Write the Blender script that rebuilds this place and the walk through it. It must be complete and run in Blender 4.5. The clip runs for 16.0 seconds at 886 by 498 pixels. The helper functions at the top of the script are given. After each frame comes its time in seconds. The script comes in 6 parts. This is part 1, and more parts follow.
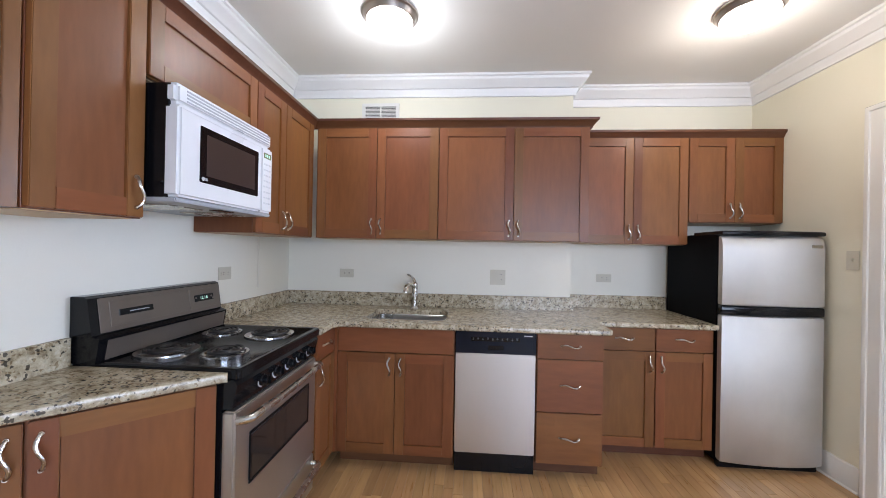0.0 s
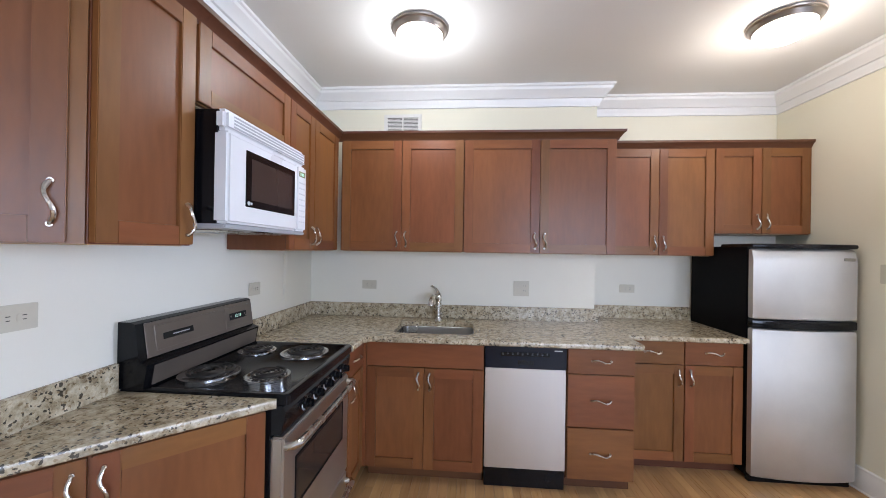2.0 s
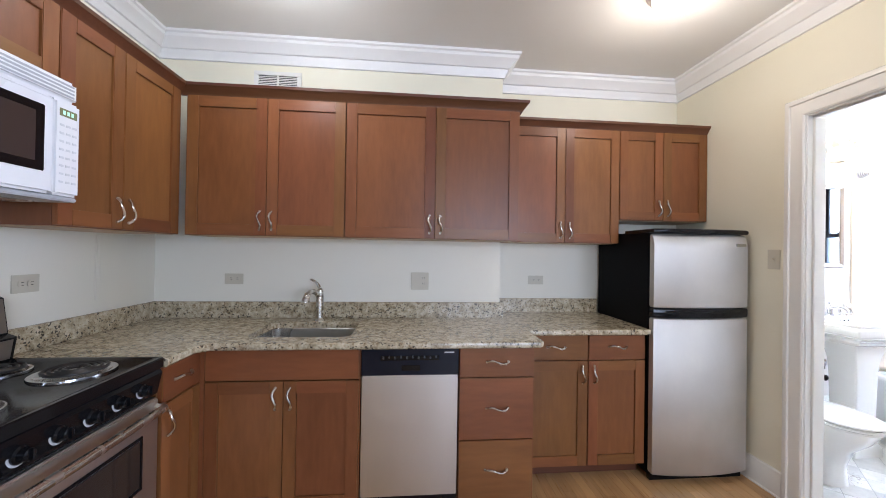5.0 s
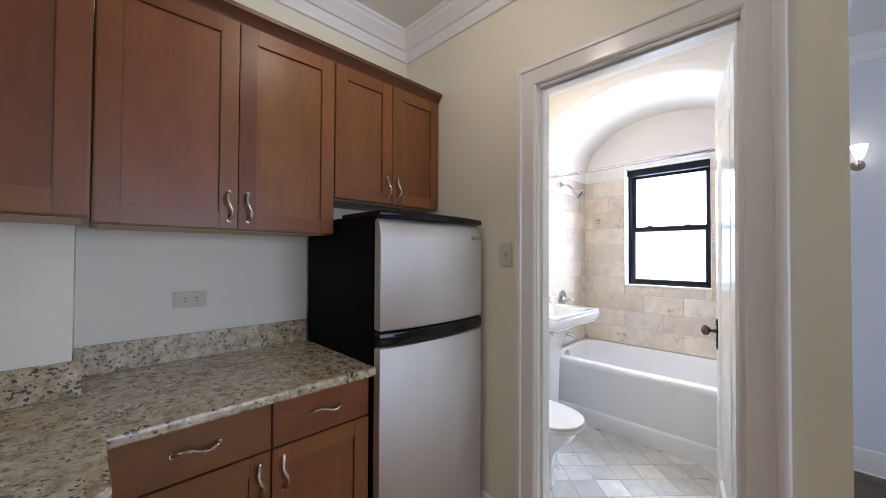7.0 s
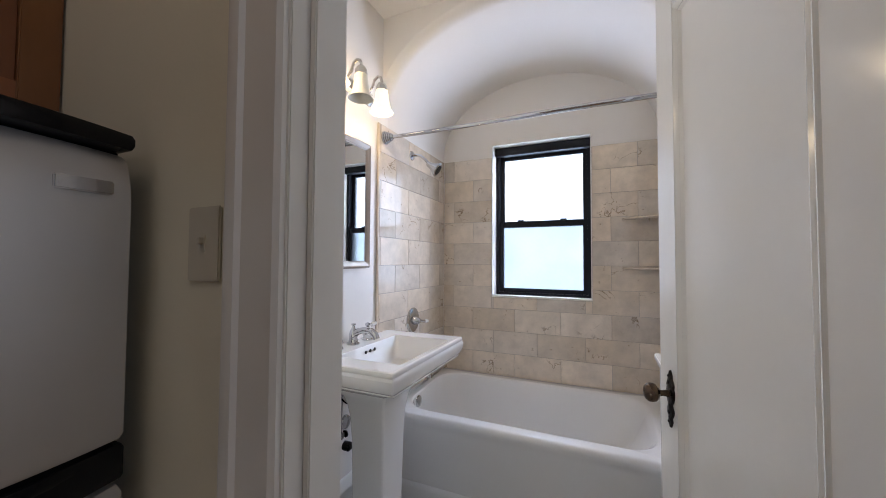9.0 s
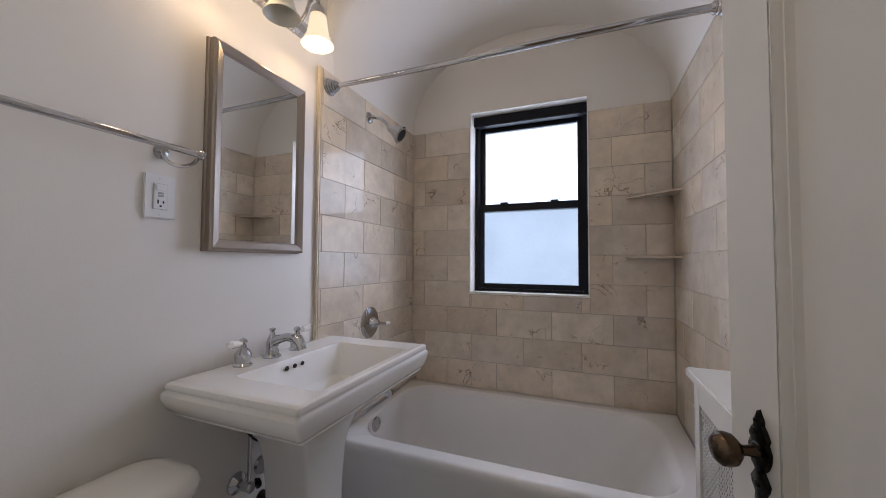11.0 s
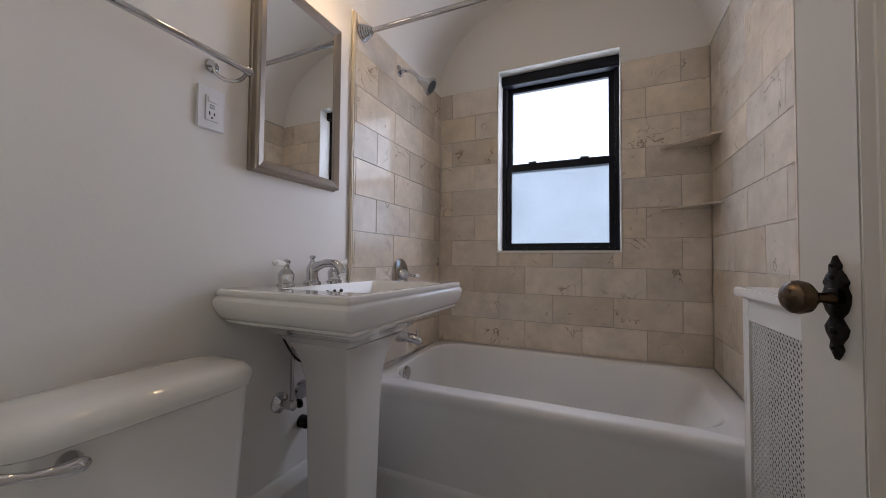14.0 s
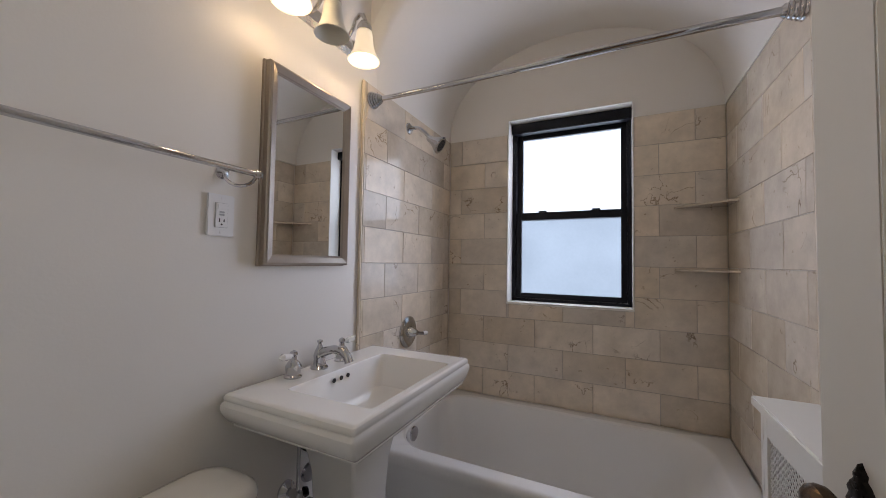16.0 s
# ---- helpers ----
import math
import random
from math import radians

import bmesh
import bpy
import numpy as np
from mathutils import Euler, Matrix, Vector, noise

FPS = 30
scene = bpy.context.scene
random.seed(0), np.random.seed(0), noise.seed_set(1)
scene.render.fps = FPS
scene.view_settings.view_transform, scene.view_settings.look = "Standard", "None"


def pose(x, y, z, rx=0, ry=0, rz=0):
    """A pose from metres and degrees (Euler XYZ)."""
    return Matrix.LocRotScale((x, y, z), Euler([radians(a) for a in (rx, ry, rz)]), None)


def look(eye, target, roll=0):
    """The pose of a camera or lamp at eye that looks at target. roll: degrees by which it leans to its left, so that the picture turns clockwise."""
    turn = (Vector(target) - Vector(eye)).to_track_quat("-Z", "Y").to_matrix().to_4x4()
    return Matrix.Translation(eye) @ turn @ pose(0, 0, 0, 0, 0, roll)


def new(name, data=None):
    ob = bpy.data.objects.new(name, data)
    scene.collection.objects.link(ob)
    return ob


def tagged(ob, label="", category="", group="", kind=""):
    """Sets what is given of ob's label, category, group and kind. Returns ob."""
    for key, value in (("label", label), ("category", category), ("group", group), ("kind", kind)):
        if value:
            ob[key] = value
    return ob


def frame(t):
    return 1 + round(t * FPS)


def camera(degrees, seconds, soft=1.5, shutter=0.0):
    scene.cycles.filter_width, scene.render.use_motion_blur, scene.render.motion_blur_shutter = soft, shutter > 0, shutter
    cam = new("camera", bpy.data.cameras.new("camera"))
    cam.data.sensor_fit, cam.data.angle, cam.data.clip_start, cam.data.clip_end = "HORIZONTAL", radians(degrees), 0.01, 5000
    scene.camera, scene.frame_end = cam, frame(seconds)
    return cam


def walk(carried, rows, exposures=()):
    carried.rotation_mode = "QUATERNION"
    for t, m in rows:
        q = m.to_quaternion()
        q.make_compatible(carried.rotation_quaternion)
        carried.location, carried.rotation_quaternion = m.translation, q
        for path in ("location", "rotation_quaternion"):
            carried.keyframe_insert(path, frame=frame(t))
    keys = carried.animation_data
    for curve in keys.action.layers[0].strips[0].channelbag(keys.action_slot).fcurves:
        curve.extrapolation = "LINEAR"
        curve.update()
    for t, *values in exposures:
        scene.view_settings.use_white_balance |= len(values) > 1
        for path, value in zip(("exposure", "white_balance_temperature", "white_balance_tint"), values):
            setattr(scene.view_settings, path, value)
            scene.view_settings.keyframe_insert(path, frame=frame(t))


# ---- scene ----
cam = camera(102.1, 16.0, soft=0.92)
PATH = [
    (0, (0.284, 0.215, 1.39), (0.145, 2.21, 1.396), 1.1),
    (0.5, (0.203, 0.208, 1.392), (0.073, 2.204, 1.4), 1.0),
    (1, (0.159, 0.203, 1.4), (0.024, 2.199, 1.409), 0.9),
    (1.5, (0.131, 0.208, 1.416), (-0.014, 2.203, 1.43), 0.9),
    (2, (0.114, 0.209, 1.479), (-0.037, 2.203, 1.484), 0.9),
    (2.5, (0.131, 0.218, 1.528), (-0.023, 2.212, 1.534), 0.9),
    (3, (0.141, 0.209, 1.536), (-0.01, 2.203, 1.541), 0.9),
    (3.2, (0.14, 0.215, 1.527), (-0.008, 2.21, 1.53), 0.9),
    (5.3, (0.494, 0.747, 1.381), (0.865, 2.712, 1.4), 0.9),
    (5.5, (0.508, 0.854, 1.378), (1.051, 2.779, 1.396), 0.8),
    (6, (0.615, 1.112, 1.366), (1.575, 2.865, 1.412), 0.9),
    (6.5, (0.862, 1.315, 1.363), (2.084, 2.897, 1.395), 0.5),
    (7, (1.123, 1.496, 1.374), (2.531, 2.915, 1.405), 0.3),
    (7.5, (1.409, 1.703, 1.358), (2.994, 2.922, 1.404), 0.5),
    (8, (1.664, 1.834, 1.353), (3.386, 2.851, 1.41), 0.1),
    (8.5, (2.0, 1.926, 1.368), (3.793, 2.811, 1.421), 0.3),
    (9, (2.242, 1.978, 1.35), (4.07, 2.786, 1.416), 0.3),
    (11.3, (2.702, 2.068, 1.247), (4.56, 2.804, 1.32), 0.3),
    (11.5, (2.701, 2.077, 1.208), (4.557, 2.819, 1.284), 0.3),
    (12, (2.705, 2.098, 1.122), (4.558, 2.849, 1.189), 0.3),
    (12.5, (2.696, 2.116, 1.037), (4.545, 2.874, 1.107), 0.2),
    (13, (2.69, 2.108, 0.991), (4.535, 2.88, 1.051), 0.3),
    (13.5, (2.677, 2.106, 0.971), (4.516, 2.89, 1.032), 0.4),
    (14, (2.671, 2.124, 1.044), (4.496, 2.941, 1.103), 0.5),
    (14.5, (2.661, 2.127, 1.153), (4.47, 2.976, 1.217), 0.6),
    (15, (2.665, 2.132, 1.245), (4.47, 2.992, 1.31), 0.8),
    (15.5, (2.669, 2.118, 1.293), (4.47, 2.986, 1.357), 0.8),
    (16, (2.674, 2.118, 1.329), (4.473, 2.988, 1.405), 0.9),
]
EXPOSURES = [(0, 0.05, 6350, 16), (5.3, -0.03, 6350, 16), (6, -0.26, 6400, 16), (7, -0.82, 6400, 17), (8, -1.36, 6500, 17), (9, -1.99, 6750, 19), (11.3, -2.70, 7150, 23), (13.5, -2.75, 7250, 23), (16, -2.80, 7400, 22)]
walk(cam, [(t, look(eye, target, roll)) for t, eye, target, roll in PATH], EXPOSURES)

# ---- world and large lights ----
world = bpy.data.worlds.new("world")
scene.world = world
world.use_nodes = True
wn = world.node_tree.nodes
sky = wn.new("ShaderNodeTexSky")
sky.sky_type = "NISHITA"
sky.sun_disc = False
sky.sun_elevation = radians(38)
sky.sun_rotation = radians(200)
wn["Background"].inputs["Strength"].default_value = 0.1
world.node_tree.links.new(sky.outputs[0], wn["Background"].inputs["Color"])


def area_lamp(name, m, w, h, watts, color):
    data = bpy.data.lights.new(name, "AREA")
    data.shape, data.size, data.size_y, data.energy, data.color = "RECTANGLE", w, h, watts, color
    ob = new(name, data)
    ob.matrix_world = m
    return ob


def point_lamp(name, at, watts, color, radius):
    data = bpy.data.lights.new(name, "POINT")
    data.energy, data.color, data.shadow_soft_size = watts, color, radius
    ob = new(name, data)
    ob.location = at
    return ob


# daylight in the bathroom window, and in the big window of the room behind the kitchen
lamp = area_lamp("daylight_bath", look((5.2, 2.375, 2.06), (3.0, 2.375, 2.06)), 1.35, 2.04, 560, (0.61, 0.755, 1.0))
lamp.data.spread = radians(170)
area_lamp("daylight_room", look((2.3, -3.12, 1.6), (1.6, 3.0, 1.35)), 2.5, 1.65, 175, (0.62, 0.77, 1.0))
# bulbs
WARM = (1.0, 0.92, 0.80)
COOL = (0.90, 0.97, 1.0)
for lx, ly, tone in ((-0.2, 2.29, COOL), (1.825, 2.32, WARM)):
    point_lamp("bulb_kitchen", (lx, ly, 2.515), 10.5, tone, 0.10)
for lx in (3.405, 3.745):
    point_lamp("bulb_bath", (lx, 2.985, 2.140), 8.8, (1.0, 0.84, 0.55), 0.03)


# ---- materials ----
def material(name):
    m = bpy.data.materials.new(name)
    m.use_nodes = True
    return m, m.node_tree.nodes, m.node_tree.links, m.node_tree.nodes["Principled BSDF"]


def surface(name, color, rough=0.5, metal=0.0, vary=0.06, scale=3.0, bump=0.0, bump_scale=60.0, stretch=(1, 1, 1), coat=0.0, rough_vary=0.08, fine=0.04, spec=0.5):
    """Paint, metal or ceramic with soft stains, fine grain and a little relief."""
    m, n, l, p = material(name)
    tc = n.new("ShaderNodeTexCoord")
    mp = n.new("ShaderNodeMapping")
    mp.inputs["Scale"].default_value = stretch
    l.new(tc.outputs["Object"], mp.inputs["Vector"])
    a = n.new("ShaderNodeTexNoise")
    a.inputs["Scale"].default_value, a.inputs["Detail"].default_value = scale, 5
    b = n.new("ShaderNodeTexNoise")
    b.inputs["Scale"].default_value, b.inputs["Detail"].default_value = bump_scale, 3
    for t in (a, b):
        l.new(mp.outputs[0], t.inputs["Vector"])
    r = n.new("ShaderNodeValToRGB")
    r.color_ramp.elements[0].position, r.color_ramp.elements[1].position = 0.3, 0.7
    r.color_ramp.elements[0].color = (*[c * (1 - vary) for c in color], 1)
    r.color_ramp.elements[1].color = (*[min(1, c * (1 + vary)) for c in color], 1)
    l.new(a.outputs["Fac"], r.inputs[0])
    mx = n.new("ShaderNodeMix")
    mx.data_type, mx.blend_type = "RGBA", "MULTIPLY"
    mx.inputs["Factor"].default_value = fine * 4
    l.new(r.outputs[0], mx.inputs["A"])
    g = n.new("ShaderNodeMapRange")
    g.inputs["To Min"].default_value, g.inputs["To Max"].default_value = 0.75, 1.2
    l.new(b.outputs["Fac"], g.inputs["Value"])
    l.new(g.outputs[0], mx.inputs["B"])
    l.new(mx.outputs["Result"], p.inputs["Base Color"])
    q = n.new("ShaderNodeMapRange")
    q.inputs["To Min"].default_value, q.inputs["To Max"].default_value = max(0.02, rough - rough_vary), min(1, rough + rough_vary)
    l.new(a.outputs["Fac"], q.inputs["Value"])
    l.new(q.outputs[0], p.inputs["Roughness"])
    p.inputs["Metallic"].default_value = metal
    p.inputs["Specular IOR Level"].default_value = spec
    p.inputs["Coat Weight"].default_value = coat
    p.inputs["Coat Roughness"].default_value = 0.08
    if bump:
        bp = n.new("ShaderNodeBump")
        bp.inputs["Strength"].default_value, bp.inputs["Distance"].default_value = bump, 0.002
        l.new(b.outputs["Fac"], bp.inputs["Height"])
        l.new(bp.outputs[0], p.inputs["Normal"])
    return m


def wood(name, dark, light, stretch, rough=0.36, coat=0.10, grain=9.0, low=0.84, high=1.14, hues=(0.491, 0.510)):
    m, n, l, p = material(name)
    tc = n.new("ShaderNodeTexCoord")
    oi = n.new("ShaderNodeObjectInfo")
    geo = n.new("ShaderNodeNewGeometry")
    add = n.new("ShaderNodeMath")
    add.operation = "ADD"
    l.new(oi.outputs["Random"], add.inputs[0])
    l.new(geo.outputs["Random Per Island"], add.inputs[1])
    sc = n.new("ShaderNodeVectorMath")
    sc.operation = "SCALE"
    sc.inputs[0].default_value = (7, 11, 5)
    l.new(add.outputs[0], sc.inputs["Scale"])
    mp = n.new("ShaderNodeMapping")
    mp.inputs["Scale"].default_value = stretch
    off = n.new("ShaderNodeVectorMath")
    l.new(tc.outputs["Object"], mp.inputs["Vector"])
    l.new(mp.outputs[0], off.inputs[0])
    l.new(sc.outputs[0], off.inputs[1])
    big = n.new("ShaderNodeTexNoise")
    big.inputs["Scale"].default_value, big.inputs["Detail"].default_value, big.inputs["Distortion"].default_value = grain * 0.22, 4, 0.6
    small = n.new("ShaderNodeTexNoise")
    small.inputs["Scale"].default_value, small.inputs["Detail"].default_value = grain * 2.2, 6
    for t in (big, small):
        l.new(off.outputs[0], t.inputs["Vector"])
    mid = n.new("ShaderNodeMix")
    mid.inputs["Factor"].default_value = 0.36
    l.new(big.outputs["Fac"], mid.inputs["A"])
    l.new(small.outputs["Fac"], mid.inputs["B"])
    r = n.new("ShaderNodeValToRGB")
    r.color_ramp.elements[0].position, r.color_ramp.elements[1].position = 0.27, 0.73
    r.color_ramp.elements[0].color, r.color_ramp.elements[1].color = (*dark, 1), (*light, 1)
    l.new(mid.outputs["Result"], r.inputs[0])
    hs = n.new("ShaderNodeHueSaturation")
    mr = n.new("ShaderNodeMapRange")
    mr.inputs["To Min"].default_value, mr.inputs["To Max"].default_value = low, high
    fr = n.new("ShaderNodeMath")
    fr.operation = "FRACT"
    l.new(add.outputs[0], fr.inputs[0])
    l.new(fr.outputs[0], mr.inputs["Value"])
    l.new(mr.outputs[0], hs.inputs["Value"])
    tri = n.new("ShaderNodeMath")
    tri.operation = "PINGPONG"
    tri.inputs[1].default_value = 0.13
    l.new(add.outputs[0], tri.inputs[0])
    hue = n.new("ShaderNodeMapRange")
    hue.inputs["From Max"].default_value = 0.13
    hue.inputs["To Min"].default_value, hue.inputs["To Max"].default_value = hues
    l.new(tri.outputs[0], hue.inputs["Value"])
    l.new(hue.outputs[0], hs.inputs["Hue"])
    l.new(r.outputs[0], hs.inputs["Color"])
    l.new(hs.outputs[0], p.inputs["Base Color"])
    q = n.new("ShaderNodeMapRange")
    q.inputs["To Min"].default_value, q.inputs["To Max"].default_value = rough - 0.06, rough + 0.1
    l.new(small.outputs["Fac"], q.inputs["Value"])
    l.new(q.outputs[0], p.inputs["Roughness"])
    p.inputs["Coat Weight"].default_value, p.inputs["Coat Roughness"].default_value = coat, 0.22
    bp = n.new("ShaderNodeBump")
    bp.inputs["Strength"].default_value, bp.inputs["Distance"].default_value = 0.08, 0.001
    l.new(small.outputs["Fac"], bp.inputs["Height"])
    l.new(bp.outputs[0], p.inputs["Normal"])
    p.inputs["Specular IOR Level"].default_value = 0.3
    return m


def granite(name):
    m, n, l, p = material(name)
    tc = n.new("ShaderNodeTexCoord")
    vo = n.new("ShaderNodeTexVoronoi")
    vo.inputs["Scale"].default_value = 125
    no = n.new("ShaderNodeTexNoise")
    no.inputs["Scale"].default_value, no.inputs["Detail"].default_value = 26, 7
    no.inputs["Roughness"].default_value = 0.72
    cl = n.new("ShaderNodeTexNoise")
    cl.inputs["Scale"].default_value, cl.inputs["Detail"].default_value = 6, 4
    wob = n.new("ShaderNodeTexNoise")
    wob.inputs["Scale"].default_value = 60
    mixv = n.new("ShaderNodeMix")
    mixv.data_type = "VECTOR"
    mixv.inputs["Factor"].default_value = 0.018
    l.new(tc.outputs["Object"], mixv.inputs["A"])
    l.new(wob.outputs["Color"], mixv.inputs["B"])
    for t in (no, cl, wob):
        l.new(tc.outputs["Object"], t.inputs["Vector"])
    l.new(mixv.outputs["Result"], vo.inputs["Vector"])
    base = n.new("ShaderNodeValToRGB")
    e = base.color_ramp.elements
    e[0].position, e[0].color = 0.27, (0.115, 0.085, 0.055, 1)
    e[1].position, e[1].color = 0.72, (0.66, 0.59, 0.45, 1)
    for pos, c in ((0.39, (0.27, 0.215, 0.135, 1)), (0.5, (0.43, 0.365, 0.255, 1)), (0.6, (0.54, 0.475, 0.35, 1))):
        x = e.new(pos)
        x.color = c
    l.new(no.outputs["Fac"], base.inputs[0])
    sp = n.new("ShaderNodeValToRGB")
    sp.color_ramp.interpolation = "CONSTANT"
    s = sp.color_ramp.elements
    s[0].position, s[0].color = 0.0, (0.045, 0.04, 0.04, 1)
    s[1].position, s[1].color = 0.075, (1, 1, 1, 1)
    for pos, c in ((0.24, (0.60, 0.50, 0.39, 1)), (0.32, (1.05, 1.02, 0.98, 1)), (0.8, (1.15, 1.13, 1.1, 1))):
        x = s.new(pos)
        x.color = c
    sepc = n.new("ShaderNodeSeparateColor")
    l.new(vo.outputs["Color"], sepc.inputs[0])
    sh = n.new("ShaderNodeMath")
    sh.operation = "ADD"
    mr = n.new("ShaderNodeMapRange")
    mr.inputs["From Min"].default_value, mr.inputs["From Max"].default_value = 0.3, 0.7
    mr.inputs["To Min"].default_value, mr.inputs["To Max"].default_value = -0.09, 0.09
    l.new(cl.outputs["Fac"], mr.inputs["Value"])
    l.new(sepc.outputs[0], sh.inputs[0])
    l.new(mr.outputs[0], sh.inputs[1])
    l.new(sh.outputs[0], sp.inputs[0])
    mx = n.new("ShaderNodeMix")
    mx.data_type, mx.blend_type = "RGBA", "MULTIPLY"
    mx.inputs["Factor"].default_value = 0.85
    l.new(base.outputs[0], mx.inputs["A"])
    l.new(sp.outputs[0], mx.inputs["B"])
    l.new(mx.outputs["Result"], p.inputs["Base Color"])
    p.inputs["Roughness"].default_value = 0.24
    p.inputs["Coat Weight"].default_value = 0.14
    p.inputs["Coat Roughness"].default_value = 0.05
    return m


def marble(name, color, rough=0.2, coat=0.0):
    """Cream stone tile: clouded, with brown veins; every tile has its own cut and shade."""
    m, n, l, p = material(name)
    tc = n.new("ShaderNodeTexCoord")
    oi = n.new("ShaderNodeObjectInfo")
    sc = n.new("ShaderNodeVectorMath")
    sc.operation = "SCALE"
    sc.inputs[0].default_value = (37, 23, 51)
    l.new(oi.outputs["Random"], sc.inputs["Scale"])
    off = n.new("ShaderNodeVectorMath")
    l.new(tc.outputs["Object"], off.inputs[0])
    l.new(sc.outputs[0], off.inputs[1])
    a = n.new("ShaderNodeTexNoise")
    a.inputs["Scale"].default_value, a.inputs["Detail"].default_value, a.inputs["Roughness"].default_value = 9, 10, 0.66
    v = n.new("ShaderNodeTexNoise")
    v.inputs["Scale"].default_value, v.inputs["Detail"].default_value, v.inputs["Distortion"].default_value = 5.5, 11, 0.7
    k = n.new("ShaderNodeTexNoise")
    k.inputs["Scale"].default_value, k.inputs["Detail"].default_value = 5, 2
    for t in (a, v, k):
        l.new(off.outputs[0], t.inputs["Vector"])
    r = n.new("ShaderNodeValToRGB")
    r.color_ramp.elements[0].position, r.color_ramp.elements[1].position = 0.3, 0.7
    r.color_ramp.elements[0].color = (*[c * 0.83 for c in color], 1)
    r.color_ramp.elements[1].color = (*[min(1, c * 1.12) for c in color], 1)
    l.new(a.outputs["Fac"], r.inputs[0])
    vr = n.new("ShaderNodeValToRGB")
    e = vr.color_ramp.elements
    e[0].position, e[0].color = 0.490, (1, 1, 1, 1)
    e[1].position, e[1].color = 0.508, (1, 1, 1, 1)
    x = e.new(0.5)
    x.color = (0.32, 0.24, 0.17, 1)
    l.new(v.outputs["Fac"], vr.inputs[0])
    kf = n.new("ShaderNodeMapRange")
    kf.inputs["From Min"].default_value, kf.inputs["From Max"].default_value = 0.56, 0.67
    l.new(k.outputs["Fac"], kf.inputs["Value"])
    mx = n.new("ShaderNodeMix")
    mx.data_type, mx.blend_type = "RGBA", "MULTIPLY"
    l.new(kf.outputs[0], mx.inputs["Factor"])
    l.new(r.outputs[0], mx.inputs["A"])
    l.new(vr.outputs[0], mx.inputs["B"])
    # small brown pits that lie in patches
    pit = n.new("ShaderNodeTexNoise")
    pit.inputs["Scale"].default_value, pit.inputs["Detail"].default_value, pit.inputs["Roughness"].default_value = 30, 5, 0.6
    l.new(off.outputs[0], pit.inputs["Vector"])
    pr = n.new("ShaderNodeValToRGB")
    pr.color_ramp.elements[0].position, pr.color_ramp.elements[0].color = 0.27, (0.36, 0.27, 0.19, 1)
    pr.color_ramp.elements[1].position, pr.color_ramp.elements[1].color = 0.34, (1, 1, 1, 1)
    l.new(pit.outputs["Fac"], pr.inputs[0])
    mp = n.new("ShaderNodeMix")
    mp.data_type, mp.blend_type = "RGBA", "MULTIPLY"
    mp.inputs["Factor"].default_value = 0.55
    l.new(mx.outputs["Result"], mp.inputs["A"])
    l.new(pr.outputs[0], mp.inputs["B"])
    hs = n.new("ShaderNodeHueSaturation")
    mr = n.new("ShaderNodeMapRange")
    mr.inputs["To Min"].default_value, mr.inputs["To Max"].default_value = 0.83, 1.12
    l.new(oi.outputs["Random"], mr.inputs["Value"])
    l.new(mr.outputs[0], hs.inputs["Value"])
    tri = n.new("ShaderNodeMath")
    tri.operation = "PINGPONG"
    tri.inputs[1].default_value = 0.07
    l.new(oi.outputs["Random"], tri.inputs[0])
    st = n.new("ShaderNodeMapRange")
    st.inputs["From Max"].default_value = 0.07
    st.inputs["To Min"].default_value, st.inputs["To Max"].default_value = 0.78, 1.2
    l.new(tri.outputs[0], st.inputs["Value"])
    l.new(st.outputs[0], hs.inputs["Saturation"])
    l.new(mp.outputs["Result"], hs.inputs["Color"])
    l.new(hs.outputs[0], p.inputs["Base Color"])
    q = n.new("ShaderNodeMapRange")
    q.inputs["To Min"].default_value, q.inputs["To Max"].default_value = rough - 0.05, rough + 0.06
    l.new(a.outputs["Fac"], q.inputs["Value"])
    l.new(q.outputs[0], p.inputs["Roughness"])
    p.inputs["Coat Weight"].default_value, p.inputs["Coat Roughness"].default_value = coat, 0.02
    return m


def plain(name, color, rough=0.4, metal=0.0, emit=0.0, transmission=0.0):
    m, n, l, p = material(name)
    p.inputs["Base Color"].default_value = (*color, 1)
    p.inputs["Roughness"].default_value, p.inputs["Metallic"].default_value = rough, metal
    p.inputs["Transmission Weight"].default_value = transmission
    if emit:
        p.inputs["Emission Color"].default_value = (*color, 1)
        p.inputs["Emission Strength"].default_value = emit
    return m


WALL = surface("wall_paint_ivory", (0.80, 0.76, 0.61), 0.55, vary=0.02, scale=1.5, bump=0.12, bump_scale=140, fine=0.01)
WALL_BATH = surface("wall_paint_white", (0.79, 0.755, 0.71), 0.5, vary=0.02, scale=1.5, bump=0.12, bump_scale=140, fine=0.01)
WALL_WHITE = surface("wall_paint_cool_white", (0.82, 0.785, 0.68), 0.5, vary=0.02, scale=1.5, bump=0.12, bump_scale=140, fine=0.01)
WALL_BLUE = surface("wall_paint_pale", (0.735, 0.755, 0.80), 0.55, vary=0.02, scale=1.5, bump=0.1, bump_scale=140, fine=0.01)
CEIL = surface("ceiling_paint", (0.80, 0.785, 0.75), 0.75, vary=0.02, scale=1.2, bump=0.1, bump_scale=120, fine=0.01)
TRIM = surface("trim_gloss_white", (0.80, 0.78, 0.725), 0.17, vary=0.015, scale=2.5, bump=0.06, bump_scale=40, fine=0.01, rough_vary=0.06)
CROWN = surface("crown_white", (0.84, 0.835, 0.82), 0.4, vary=0.015, scale=2.5, bump=0.05, bump_scale=60, fine=0.01)
